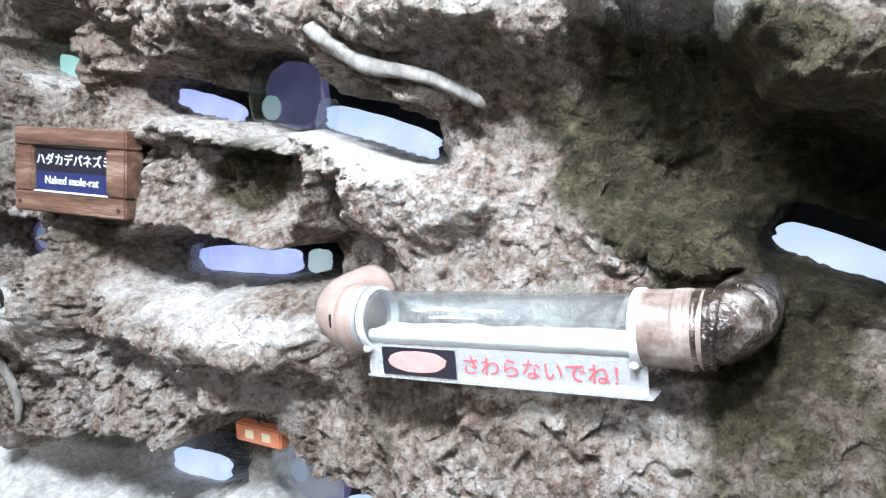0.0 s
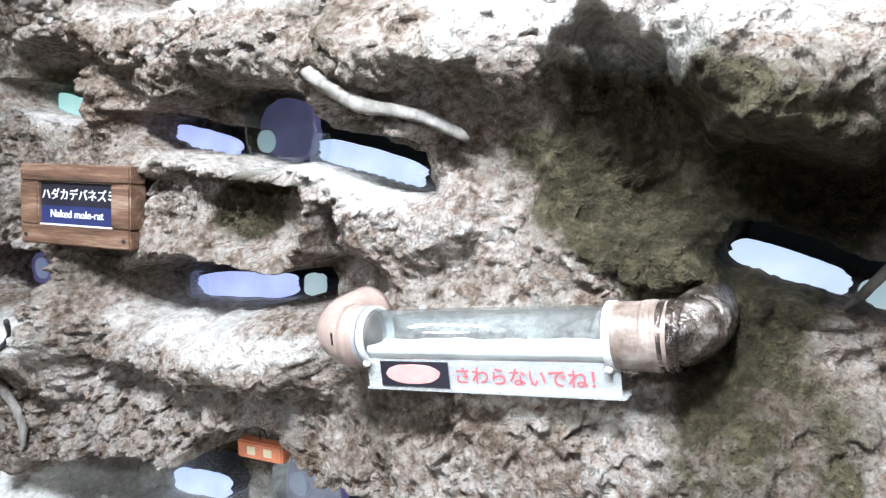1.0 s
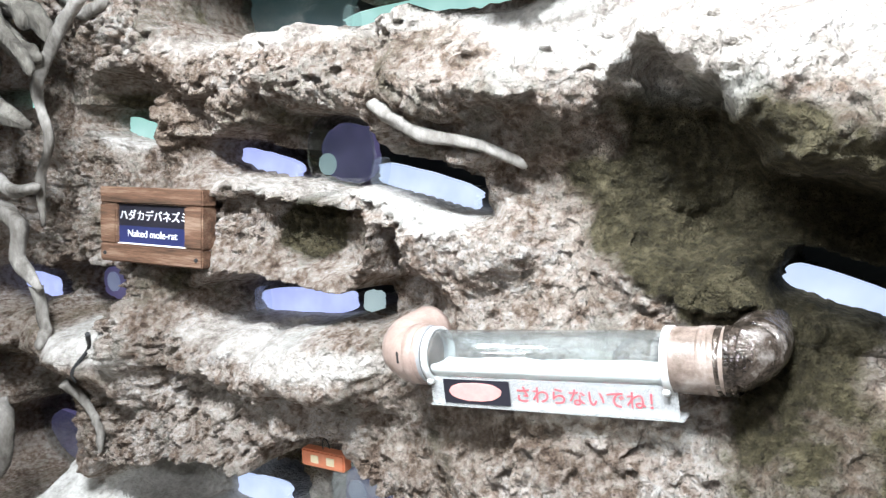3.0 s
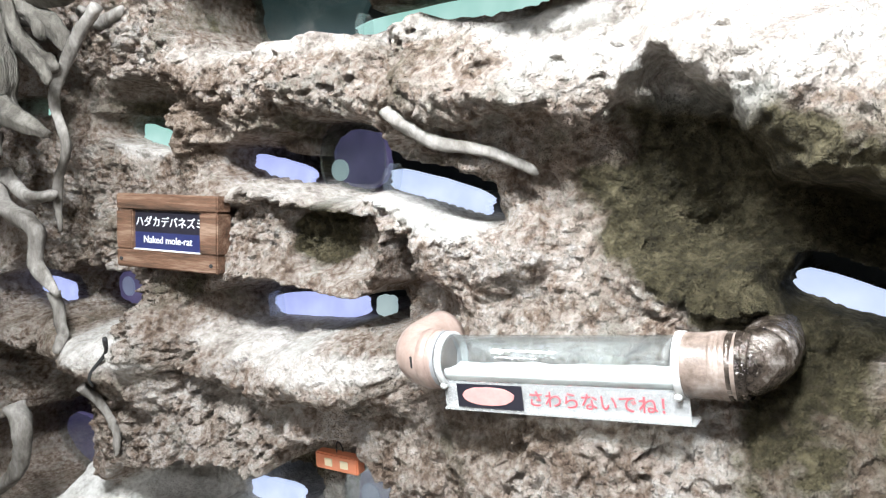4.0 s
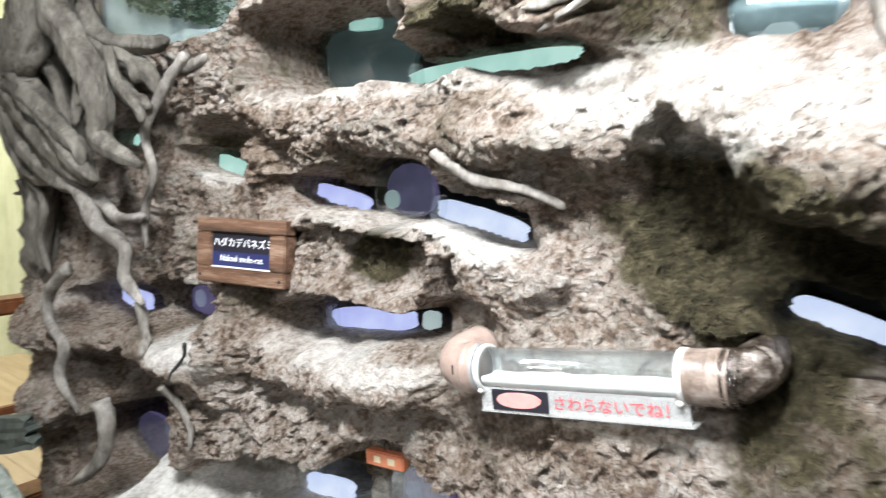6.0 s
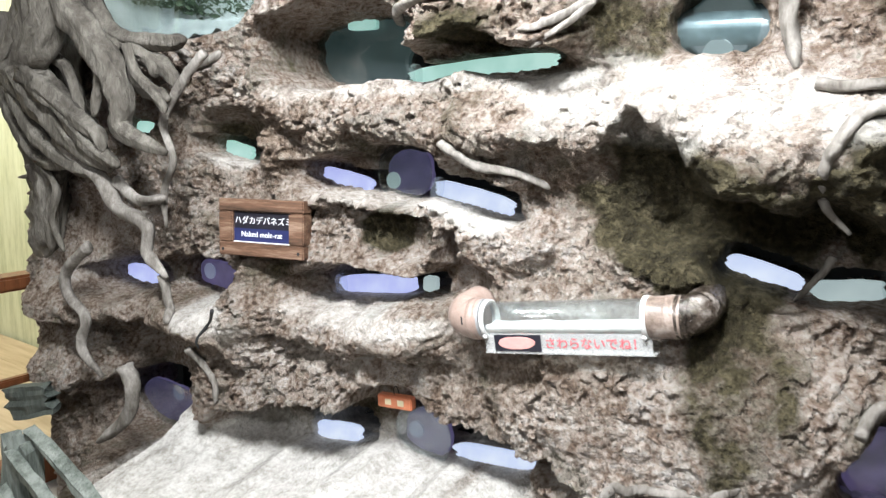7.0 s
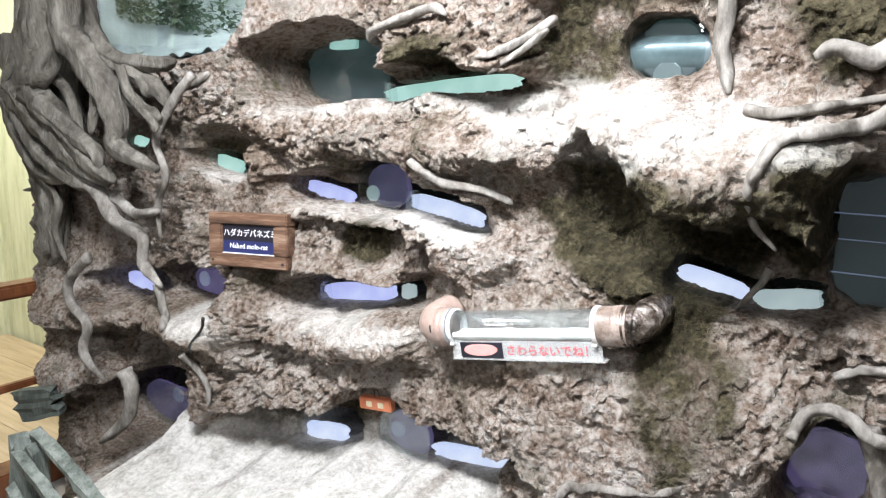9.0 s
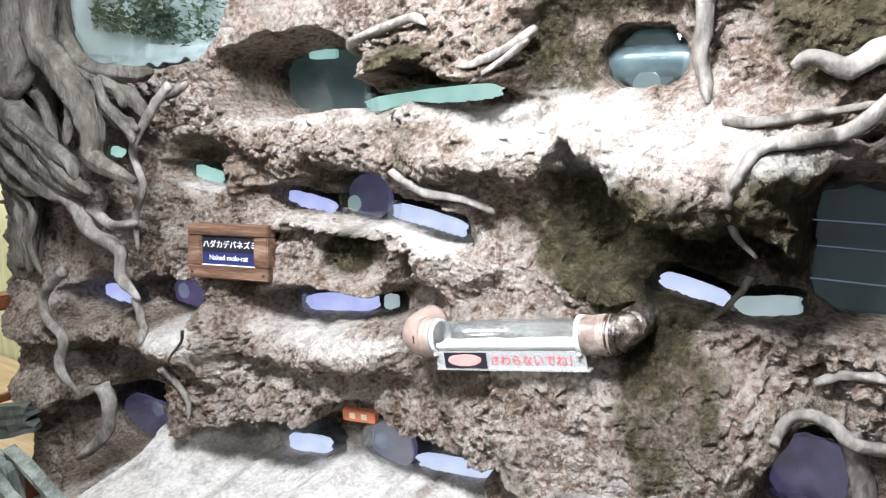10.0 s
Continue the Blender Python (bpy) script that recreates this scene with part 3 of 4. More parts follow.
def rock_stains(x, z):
    """Where moss, the shade painted with it, and sand lie on the rock, 0 to 1."""
    moss_shade = 0.10 + 0.30 * noise2(x, z, 0.22, 41) + 0.18 * noise2(x, z, 0.07, 42)
    sand = 0.10 * noise2(x, z, 0.2, 43)

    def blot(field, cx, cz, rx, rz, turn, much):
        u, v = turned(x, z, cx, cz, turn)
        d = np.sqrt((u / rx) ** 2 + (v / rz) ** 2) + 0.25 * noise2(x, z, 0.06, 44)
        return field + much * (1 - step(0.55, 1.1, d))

    # moss patches; those in hollows and under ledges double as painted shade
    moss_shade = blot(moss_shade, -0.059, 1.452, 0.216, 0.156, -10, 0.42)
    moss_shade = blot(moss_shade, 0.005, 1.114, 0.121, 0.173, 10, 0.5)
    moss_shade = blot(moss_shade, 0.171, 1.494, 0.101, 0.158, 0, 0.42)
    moss_shade = blot(moss_shade, -0.853, 1.316, 0.104, 0.073, 0, 0.65)
    moss_shade = blot(moss_shade, -0.071, 1.508, 0.3, 0.1, 0, 0.5)
    moss_shade = blot(moss_shade, -0.266, 1.812, 0.102, 0.117, 0, 0.45)
    moss_shade = blot(moss_shade, -0.27, 1.413, 0.125, 0.088, -20, 0.26)
    moss_shade = blot(moss_shade, -0.502, 1.001, 0.051, 0.122, 5, 0.5)
    moss_shade = blot(moss_shade, -0.999, 1.523, 0.091, 0.051, 0, 0.4)
    moss_shade = blot(moss_shade, -1.004, 1.162, 0.276, 0.063, 0, 0.5)
    moss_shade = blot(moss_shade, -0.306, 1.767, 0.143, 0.127, 0, 0.5)
    moss_shade = blot(moss_shade, -0.294, 0.977, 0.19, 0.091, 0, 0.25)
    moss_shade = blot(moss_shade, -1.01, 0.746, 0.375, 0.087, 8, 0.5)
    moss_shade = blot(moss_shade, 0.269, 1.88, 0.269, 0.144, 0, 0.65)
    moss_shade = blot(moss_shade, -0.185, 1.924, 0.248, 0.085, 0, 0.55)
    moss_shade = blot(moss_shade, -0.825, 1.322, 0.13, 0.065, 0, 0.6)
    moss_shade = blot(moss_shade, -0.22, 1.47, 0.13, 0.12, 0, 0.6)
    moss_shade = blot(moss_shade, 0.01, 1.42, 0.20, 0.07, 0, 0.5)
    moss_shade = blot(moss_shade, -0.10, 1.33, 0.20, 0.07, -15, 0.6)
    moss_shade = blot(moss_shade, 0.167, 1.49, 0.08, 0.14, 0, 0.5)
    moss_shade = blot(moss_shade, -1.42, 1.54, 0.13, 0.05, 0, 0.5)
    moss_shade = blot(moss_shade, -0.56, 1.80, 0.20, 0.06, 0, 0.4)
    sand = blot(sand, -1.124, 0.619, 0.904, 0.119, 8, 1.0)
    sand = blot(sand, -1.407, 1.046, 0.223, 0.066, 3, 0.8)
    sand = blot(sand, -0.19, 1.645, 0.397, 0.097, 0, 0.6)
    sand = blot(sand, -0.864, 1.115, 0.322, 0.032, 4, 0.6)
    sand = blot(sand, -0.603, 1.402, 0.147, 0.043, -15, 0.6)
    sand = blot(sand, -2.004, 1.065, 0.226, 0.076, 0, 0.4)
    # dust on the ledges
    sand = blot(sand, -1.70, 0.57, 0.42, 0.12, 4, 0.7)
    sand = blot(sand, -0.86, 1.405, 0.26, 0.028, 2, 0.55)
    sand = blot(sand, -1.43, 1.465, 0.13, 0.035, -6, 0.6)
    sand = blot(sand, -0.80, 1.675, 0.58, 0.030, 2, 0.5)
    sand = blot(sand, -0.63, 1.385, 0.14, 0.032, -12, 0.6)
    sand = blot(sand, -1.12, 0.97, 0.22, 0.05, 0, 0.3)
    return moss_shade, np.clip(sand, 0, 1)


rock_face()


# ---- lit windows in the hollows ----
def lit_window(x, z, rx, rz, y, glow, label, turn=0, power=4.5, disc=None, pane=False, deep=0.01, collar=0):
    deep = 0.035 if pane else deep
    win = thing("tunnel_window", pose(x, y, z, 0, -turn, 0), label, "window", "tunnel windows in the rock")
    part("light_panel", slab(rx, rz, 0.02, power, wobble=0.12, seed=x * 7), glow, win, smooth=False).location = (0, deep, 0)
    if disc:
        dx, dz, r, m = disc
        part("tube_end", slab(r, r, 0.006, 2.0), m, win).location = (dx, deep - 0.014, dz)
    if collar:
        ring = slab(0.012, rz * 1.25, 0.03, 2.4)
        part("tube_collar", ring, CLEAR if collar == 2 else GREY_GLOW, win).location = (-rx * 0.86, deep - 0.022, 0)
    if pane:
        p = part("pane", slab(rx * 1.2, rz * 1.25, 0.006, power), GLASS, win)
        p.visible_shadow = False
    return win


lit_window(-0.670, 1.726, 0.202, 0.024, 0.95, MINT_GLOW, "long frosted tunnel window glowing mint green", 5, collar=2)
teal_window = lit_window(-1.104, 1.790, 0.157, 0.100, 1.04, TEAL_DIM, "dark teal glass window in a deep hollow", 0, 4, None, True)
porthole = lit_window(-0.134, 1.801, 0.064, 0.066, 0.95, TEAL_DIM, "round porthole of clear acrylic with a dim chamber", 0, 2.4, (0.0, -0.050, 0.03, DISC_PALE), True)
lit_window(-1.511, 1.491, 0.059, 0.025, 0.95, MINT_GLOW, "small oval tunnel window glowing mint green", -10)
lit_window(-1.964, 1.549, 0.053, 0.022, 0.95, MINT_GLOW, "tiny mint-green window behind the roots")
lit_window(-1.074, 1.435, 0.087, 0.021, 0.95, BLUE_GLOW, "narrow tunnel window glowing lavender blue", -8)
lit_window(-0.879, 1.466, 0.070, 0.059, 0.95, VIOLET_DIM, "dim violet acrylic window with a pale tube end", 0, 2.5, (-0.05, -0.025, 0.022, GREY_GLOW), True)
lit_window(-0.671, 1.417, 0.113, 0.024, 0.95, PALE_GLOW, "slanting tunnel window glowing pale blue", -10, collar=2)
lit_window(-0.965, 1.153, 0.132, 0.025, 0.95, BLUE_GLOW, "long low tunnel window glowing lavender blue", 8, 4, collar=2)
lit_window(-0.790, 1.179, 0.021, 0.021, 0.95, GREY_GLOW, "small grey-green glowing window beside a dark gap")
lit_window(-2.021, 1.029, 0.086, 0.031, 0.95, BLUE_GLOW, "small lavender window between roots and rock")
lit_window(-1.618, 1.083, 0.082, 0.046, 0.95, VIOLET_DIM, "dark violet window with a pale blue disc", 0, 4, (-0.03, 0.01, 0.026, DISC_DIM))
lit_window(-1.968, 0.532, 0.159, 0.075, 0.99, VIOLET_DIM, "dim violet window in a deep crevice", 0, 3, (0.05, 0.05, 0.03, DISC_DIM), True)
lit_window(-1.095, 0.681, 0.083, 0.026, 0.95, PALE_GLOW, "low oval window glowing pale blue over the sand", 10)
lit_window(-0.795, 0.754, 0.074, 0.064, 0.95, VIOLET_DIM, "violet acrylic window with a pale tube end", 0, 2.6, (-0.035, 0.0, 0.024, DISC_DIM), True)
lit_window(-0.579, 0.754, 0.115, 0.021, 0.95, PALE_GLOW, "low slanting window glowing pale blue", 7)
lit_window(0.000, 1.324, 0.073, 0.019, 0.95, PALE_GLOW, "slanting tunnel window glowing pale blue under an overhang", -13)
lit_window(0.144, 1.308, 0.061, 0.020, 0.95, GREY_GLOW, "pale grey-green glowing window beside a root", 10)
slate_window = lit_window(0.304, 1.435, 0.089, 0.119, 0.95, SLATE_DIM, "large dark glass window with grey reflections", 0, 8, None, True)
purple_window = lit_window(0.249, 0.969, 0.072, 0.074, 0.95, PURPLE_DIM, "purple lit window under an arching root", 0, 3, None, True)

pipe = lathe([(0.050, -0.10), (0.050, 0.10)], 32)
pipe.transform(Matrix.Translation((0, 0.062, 0.0)) @ pose(0, 0, 0, 0, 90, 0))
part("inner_tube", pipe, surface("steel_tube", [(0.3, (0.09, 0.12, 0.13)), (0.7, (0.20, 0.25, 0.26))], 9, 0.22, 0.05, metal=0.3), porthole, "shiny grey tube inside", True)
# thin self-lit bars draw the pale lines across the dark glass
for z, w in ((0.055, 0.0022), (0.005, 0.0016), (-0.06, 0.0020)):
    part("pale_line", box(0.36, 0.004, w, Matrix.Translation((0, 0.012, z))), DISC_DIM, slate_window, "thin pale line")
# the cap is no lamp; emission gives it its pale mint
part("jar_cap", slab(0.05, 0.014, 0.02, 6), MINT_GLOW, teal_window, "pale mint cap").location = (0.0, 0.01, 0.072)
heap = bmesh.new()
bmesh.ops.create_grid(heap, x_segments=26, y_segments=14, size=0.5)
for v in heap.verts:
    x, y = v.co.x * 0.26, v.co.y * 0.04
    v.co = (x, y - 0.005, -0.075 + 0.6 * (y + 0.02) + 0.020 * noise.noise(Vector((x * 26, y * 40, 5))) + 0.012 * noise.noise(Vector((x * 70, y * 90, 2))))
# the purple light on the heap is put into its base colour
part("bedding_heap", heap, surface("purple_light_bedding", [(0.3, (0.16, 0.12, 0.24)), (0.7, (0.42, 0.34, 0.56))], 30, 0.9, 0.4), purple_window, "bedding heap with painted purple light", True)


# ---- planted case behind the upper window ----
def planted_case():
    case = thing("planted_case", pose(-1.79, 0.97, 1.997), "glass-fronted case with pale stone and dark green leaves", "terrarium")
    p = part("pane", box(0.92, 0.006, 0.46, Matrix.Translation((0, 0.0, 0.04))), GLASS, case)
    p.visible_shadow = False
    part("case_side", box(0.02, 0.40, 0.62, Matrix.Translation((-0.45, 0.21, 0.08))), CHALK, case)
    part("case_back", box(0.92, 0.02, 0.62, Matrix.Translation((0.0, 0.42, 0.08))), CHALK, case)
    bm = bmesh.new()
    bmesh.ops.create_grid(bm, x_segments=60, y_segments=24, size=0.5)
    for v in bm.verts:
        x, y = v.co.x * 0.92, v.co.y * 0.38
        v.co = (x, 0.20 + y, -0.15 + 0.40 * (y + 0.19) + 0.05 * noise.noise(Vector((x * 5, y * 6, 1))) + 0.02 * noise.noise(Vector((x * 22, y * 22, 3))) + 0.05 * x)
    part("stone_bed", bm, CHALK, case, "pale grey stone bed", True)
    rng = random.Random(5)
    bm = bmesh.new()
    for k in range(1500):
        c = Vector((rng.uniform(-0.45, 0.45), rng.uniform(0.28, 0.39), 0.0))
        if k % 2:
            c.x, c.y = rng.uniform(-0.44, -0.37), rng.uniform(0.06, 0.40)
        c.z = -0.02 + 0.04 * math.sin(c.x * 9) + abs(rng.gauss(0, 0.13))
        a, t, s = rng.uniform(0, 6.28), rng.uniform(-0.9, 0.9), rng.uniform(0.010, 0.022)
        m = Matrix.Translation(c) @ Euler((t, rng.uniform(-0.8, 0.8), a)).to_matrix().to_4x4()
        vs = [bm.verts.new(m @ Vector(q)) for q in ((-s, 0, 0), (0, -0.4 * s, 0.15 * s), (s, 0, 0), (0, 0.4 * s, 0.15 * s))]
        bm.faces.new(vs)
    leaves = part("leaves", bm, LEAF, case, "small dark green leaves")
    tagged(leaves, kind="stuff")
    return case


planted_case()


# ---- roots ----
count = itertools.count()


def root(points, r0, r1, name="root", material=None, grooves=3, label="grey weathered artificial root climbing over the rock", sides=12):
    line = spline(points, 9)
    n = next(count)
    if name == "root":
        # keep it on the rock where the rock stands further out
        for k, p in enumerate(line):
            r = r0 + (r1 - r0) * k / (len(line) - 1)
            face = float(rock_y(np.array([p.x]), np.array([p.z]))[0])
            p.y = min(p.y, max(face, p.y - 0.09) - 0.25 * r)
    ob = mesh_object(name, sweep(line, lambda u: (r0 + (r1 - r0) * u) * (1 - 0.6 * max(0.0, (u - 0.86) / 0.14) ** 1.5), sides, 0.22, grooves, True, n * 3.7), material or ROOT)
    return tagged(ob, label, name.replace("_", " "), "roots on the rock" if name == "root" else "")


def climber(points, r0, r1, **more):
    """A root laid on the rock."""
    out = []
    for x, z in points:
        around = [float(rock_y(np.array([x + a]), np.array([z + b]))[0]) for a in (-0.03, 0, 0.03) for b in (-0.03, 0, 0.03)]
        out.append((x, sorted(around)[2] - 0.5 * r0, z))
    return root(out, r0, r1, **more)


trunk = thing("tree_trunk", pose(-2.06, 0.72, 1.46), "twisted grey-brown tree trunk with roots spreading over the rock", "tree trunk")


def strand(points, r0, r1):
    """One root of the trunk, as a part of it."""
    ob = root(points, r0, r1, name="trunk_root", material=BARK, grooves=5, label="", sides=18)
    ob.parent = trunk
    ob.matrix_parent_inverse = Matrix.Translation((-2.06, 0.72, 1.46)).inverted()
    for key in ("category", "group"):
        if key in ob:
            del ob[key]
    return ob


strand([(-2.187, 0.7, 2.087), (-2.251, 0.7, 1.9), (-2.363, 0.7, 1.764), (-2.429, 0.7, 1.681)], 0.03, 0.01)
strand([(-2.059, 0.68, 2.071), (-2.119, 0.68, 1.891), (-2.216, 0.68, 1.76), (-2.288, 0.68, 1.691)], 0.05, 0.022)
strand([(-1.914, 0.66, 2.054), (-1.966, 0.66, 1.9), (-2.015, 0.66, 1.792), (-2.118, 0.66, 1.728)], 0.055, 0.03)
strand([(-1.923, 0.64, 2.051), (-1.992, 0.64, 1.88), (-2.092, 0.64, 1.774), (-2.153, 0.64, 1.698)], 0.045, 0.02)
strand([(-1.931, 0.7, 2.097), (-1.948, 0.7, 1.921), (-1.86, 0.7, 1.813), (-1.712, 0.7, 1.781)], 0.05, 0.025)
strand([(-1.928, 0.74, 2.069), (-1.896, 0.74, 1.923), (-1.784, 0.74, 1.817), (-1.574, 0.74, 1.793), (-1.474, 0.74, 1.797)], 0.035, 0.018)
strand([(-1.88, 0.66, 2.05), (-1.878, 0.66, 1.895), (-1.789, 0.66, 1.807), (-1.705, 0.66, 1.72), (-1.658, 0.66, 1.633), (-1.655, 0.66, 1.547), (-1.467, 0.66, 1.491)], 0.05, 0.024)
strand([(-2.262, 0.69, 1.722), (-2.131, 0.69, 1.623), (-1.969, 0.69, 1.52), (-1.765, 0.69, 1.428)], 0.06, 0.03)
strand([(-2.139, 0.67, 1.719), (-1.978, 0.67, 1.615), (-1.834, 0.67, 1.502), (-1.698, 0.67, 1.441)], 0.045, 0.02)
strand([(-2.297, 0.69, 1.681), (-2.201, 0.69, 1.541), (-2.032, 0.69, 1.449), (-1.836, 0.69, 1.401)], 0.03, 0.02)
strand([(-2.065, 0.66, 1.68), (-1.891, 0.66, 1.58), (-1.78, 0.66, 1.532), (-1.75, 0.66, 1.479)], 0.035, 0.015)
strand([(-2.395, 0.71, 1.693), (-2.373, 0.71, 1.588), (-2.211, 0.71, 1.441), (-2.034, 0.71, 1.416)], 0.022, 0.018)
strand([(-1.744, 0.66, 1.72), (-1.762, 0.66, 1.658), (-1.792, 0.66, 1.581)], 0.017, 0.012)
strand([(-1.826, 0.72, 1.739), (-1.686, 0.72, 1.696), (-1.582, 0.72, 1.649), (-1.524, 0.72, 1.637)], 0.032, 0.018)
strand([(-1.809, 0.74, 1.794), (-1.666, 0.74, 1.762), (-1.563, 0.74, 1.719), (-1.508, 0.74, 1.663)], 0.034, 0.016)
strand([(-1.681, 0.72, 1.778), (-1.601, 0.72, 1.738), (-1.579, 0.72, 1.696)], 0.02, 0.015)
strand([(-2.292, 0.76, 1.409), (-2.265, 0.76, 1.302), (-2.312, 0.76, 1.12)], 0.045, 0.03)
strand([(-2.166, 0.76, 1.418), (-2.22, 0.76, 1.285), (-2.252, 0.76, 1.105)], 0.03, 0.02)
strand([(-2.265, 0.76, 1.381), (-2.354, 0.76, 1.365), (-2.445, 0.76, 1.354)], 0.014, 0.005)
# thick strands added behind the others, standing in for a rock column
strand([(-2.419, 0.8, 1.92), (-2.421, 0.8, 1.729), (-2.353, 0.8, 1.557), (-2.285, 0.8, 1.386)], 0.085, 0.06)
strand([(-2.343, 0.82, 1.601), (-2.335, 0.82, 1.404), (-2.341, 0.82, 1.224), (-2.39, 0.82, 1.055)], 0.08, 0.07)
strand([(-2.133, 0.78, 1.903), (-2.147, 0.78, 1.766), (-2.102, 0.78, 1.626), (-1.987, 0.78, 1.429)], 0.06, 0.04)
strand([(-2.093, 0.7, 1.779), (-1.986, 0.7, 1.721), (-1.933, 0.7, 1.626), (-1.918, 0.7, 1.551)], 0.02, 0.012)
strand([(-1.648, 0.68, 1.779), (-1.608, 0.68, 1.703), (-1.51, 0.68, 1.627), (-1.491, 0.68, 1.595)], 0.016, 0.01)
strand([(-2.193, 0.72, 1.407), (-2.127, 0.72, 1.339), (-2.163, 0.72, 1.23), (-2.101, 0.72, 1.132)], 0.014, 0.01)
climber([(-0.656, 1.550), (-0.619, 1.531), (-0.555, 1.505), (-0.486, 1.494), (-0.439, 1.476), (-0.421, 1.465)], 0.0115, 0.008)
climber([(-0.938, 1.855), (-0.840, 1.853), (-0.739, 1.860), (-0.615, 1.892), (-0.557, 1.871)], 0.012, 0.010)
climber([(-0.329, 1.856), (-0.364, 1.816), (-0.416, 1.78), (-0.454, 1.775)], 0.01, 0.006)
climber([(-0.338, 1.833), (-0.367, 1.79), (-0.431, 1.742)], 0.008, 0.005)
root([(0.004, 0.8, 1.915), (0.005, 0.8, 1.847), (0.008, 0.8, 1.779), (0.029, 0.8, 1.703)], 0.02, 0.01)
root([(0.335, 0.72, 1.792), (0.286, 0.72, 1.777), (0.239, 0.72, 1.756), (0.191, 0.72, 1.772), (0.161, 0.72, 1.759)], 0.022, 0.011)
root([(0.341, 0.72, 1.744), (0.295, 0.72, 1.695), (0.25, 0.72, 1.656), (0.188, 0.72, 1.639), (0.139, 0.72, 1.629), (0.11, 0.72, 1.582), (0.096, 0.72, 1.543), (0.099, 0.72, 1.486), (0.139, 0.72, 1.442)], 0.0155, 0.007)
root([(0.062, 0.74, 1.676), (0.125, 0.74, 1.669), (0.199, 0.74, 1.682), (0.253, 0.74, 1.693), (0.295, 0.74, 1.704)], 0.01, 0.006)
root([(0.118, 0.86, 1.384), (0.102, 0.86, 1.349), (0.064, 0.86, 1.295)], 0.007, 0.006)
root([(0.194, 0.76, 1.105), (0.212, 0.76, 1.153), (0.241, 0.76, 1.168), (0.276, 0.76, 1.161), (0.312, 0.76, 1.137), (0.359, 0.76, 1.136), (0.414, 0.76, 1.149)], 0.01, 0.012)
root([(0.303, 0.8, 1.134), (0.326, 0.8, 1.077), (0.343, 0.8, 1.007)], 0.02, 0.02)
climber([(0.246, 1.206), (0.285, 1.23), (0.342, 1.239), (0.387, 1.232)], 0.009, 0.009)
root([(-0.228, 0.76, 0.84), (-0.193, 0.76, 0.912), (-0.143, 0.76, 0.92), (-0.05, 0.76, 0.939), (0.005, 0.76, 0.963), (0.03, 0.76, 0.983)], 0.01, 0.006)
climber([(-1.441, 0.935), (-1.426, 0.883), (-1.377, 0.840), (-1.368, 0.778)], 0.011, 0.008)
root([(-1.400, 0.74, 1.759), (-1.494, 0.74, 1.681), (-1.583, 0.74, 1.573), (-1.539, 0.74, 1.466), (-1.587, 0.74, 1.378), (-1.584, 0.74, 1.265)], 0.014, 0.009)
root([(-2.057, 0.70, 1.494), (-1.843, 0.70, 1.397), (-1.762, 0.70, 1.314), (-1.621, 0.70, 1.275), (-1.616, 0.70, 1.188), (-1.533, 0.70, 1.129)], 0.026, 0.016)
root([(-1.792, 0.72, 1.385), (-1.673, 0.72, 1.341), (-1.555, 0.72, 1.358)], 0.018, 0.012)
root([(-1.876, 0.67, 1.182), (-2.008, 0.67, 1.085), (-1.999, 0.67, 1.009), (-1.908, 0.67, 0.946), (-1.941, 0.67, 0.842), (-1.834, 0.67, 0.766)], 0.018, 0.014)
root([(-1.567, 0.71, 1.131), (-1.546, 0.71, 1.054), (-1.519, 0.71, 0.997)], 0.014, 0.012)
root([(-1.733, 0.68, 0.816), (-1.686, 0.68, 0.767), (-1.728, 0.68, 0.652), (-1.864, 0.66, 0.539)], 0.026, 0.016)
climber([(-1.575, 1.774), (-1.532, 1.743), (-1.461, 1.747), (-1.42, 1.771)], 0.014, 0.012)
climber([(-1.314, 1.073), (-1.355, 1.027), (-1.386, 0.976), (-1.392, 0.945)], 0.005, 0.004, name="cable", material=BLACK, grooves=0, label="thin black cable hanging over the rock", sides=8)

# ---- broken stump and planks at the foot ----
def board(a, b, width, thick, name, label, lean=0.0, material=DRIFT):
    """A split, weathered board from a to b with jagged ends."""
    a, b = Vector(a), Vector(b)
    bm = bmesh.new()
    bmesh.ops.create_cube(bm, size=1.0)
    bmesh.ops.scale(bm, vec=((b - a).length, thick, width), verts=bm.verts)
    bmesh.ops.subdivide_edges(bm, edges=[e for e in bm.edges if abs((e.verts[0].co - e.verts[1].co).x) > 0.05], cuts=14, use_grid_fill=True)
    bmesh.ops.subdivide_edges(bm, edges=[e for e in bm.edges if abs((e.verts[0].co - e.verts[1].co).z) > 0.02], cuts=6, use_grid_fill=True)
    half, off = (b - a).length / 2, Vector((a.x * 31, a.z * 17, 3))
    for v in bm.verts:
        c = v.co.copy()
        v.co.y += 0.011 * noise.noise(Vector((c.x * 3, 0, c.z * 60)) + off) + 0.006 * noise.noise(c * 22 + off)
        v.co.z += 0.012 * noise.noise(Vector((c.x * 7, 1, c.z * 9)) + off)
        if abs(c.x) > half - 0.01:
            v.co.x += 0.055 * noise.noise(Vector((0, c.y * 30, c.z * 55)) + off)
    x = (b - a).normalized()
    y = (Vector((0.25, 1, 0)) - x * x.dot(Vector((0.25, 1, 0)))).normalized()
    m = Matrix((x, y, x.cross(y))).transposed().to_4x4() @ pose(0, 0, 0, lean, 0, 0)
    m.translation = (a + b) / 2
    bm.transform(m)
    return tagged(mesh_object(name, bm, material, False), label, "board", "weathered boards at the foot of the rock")


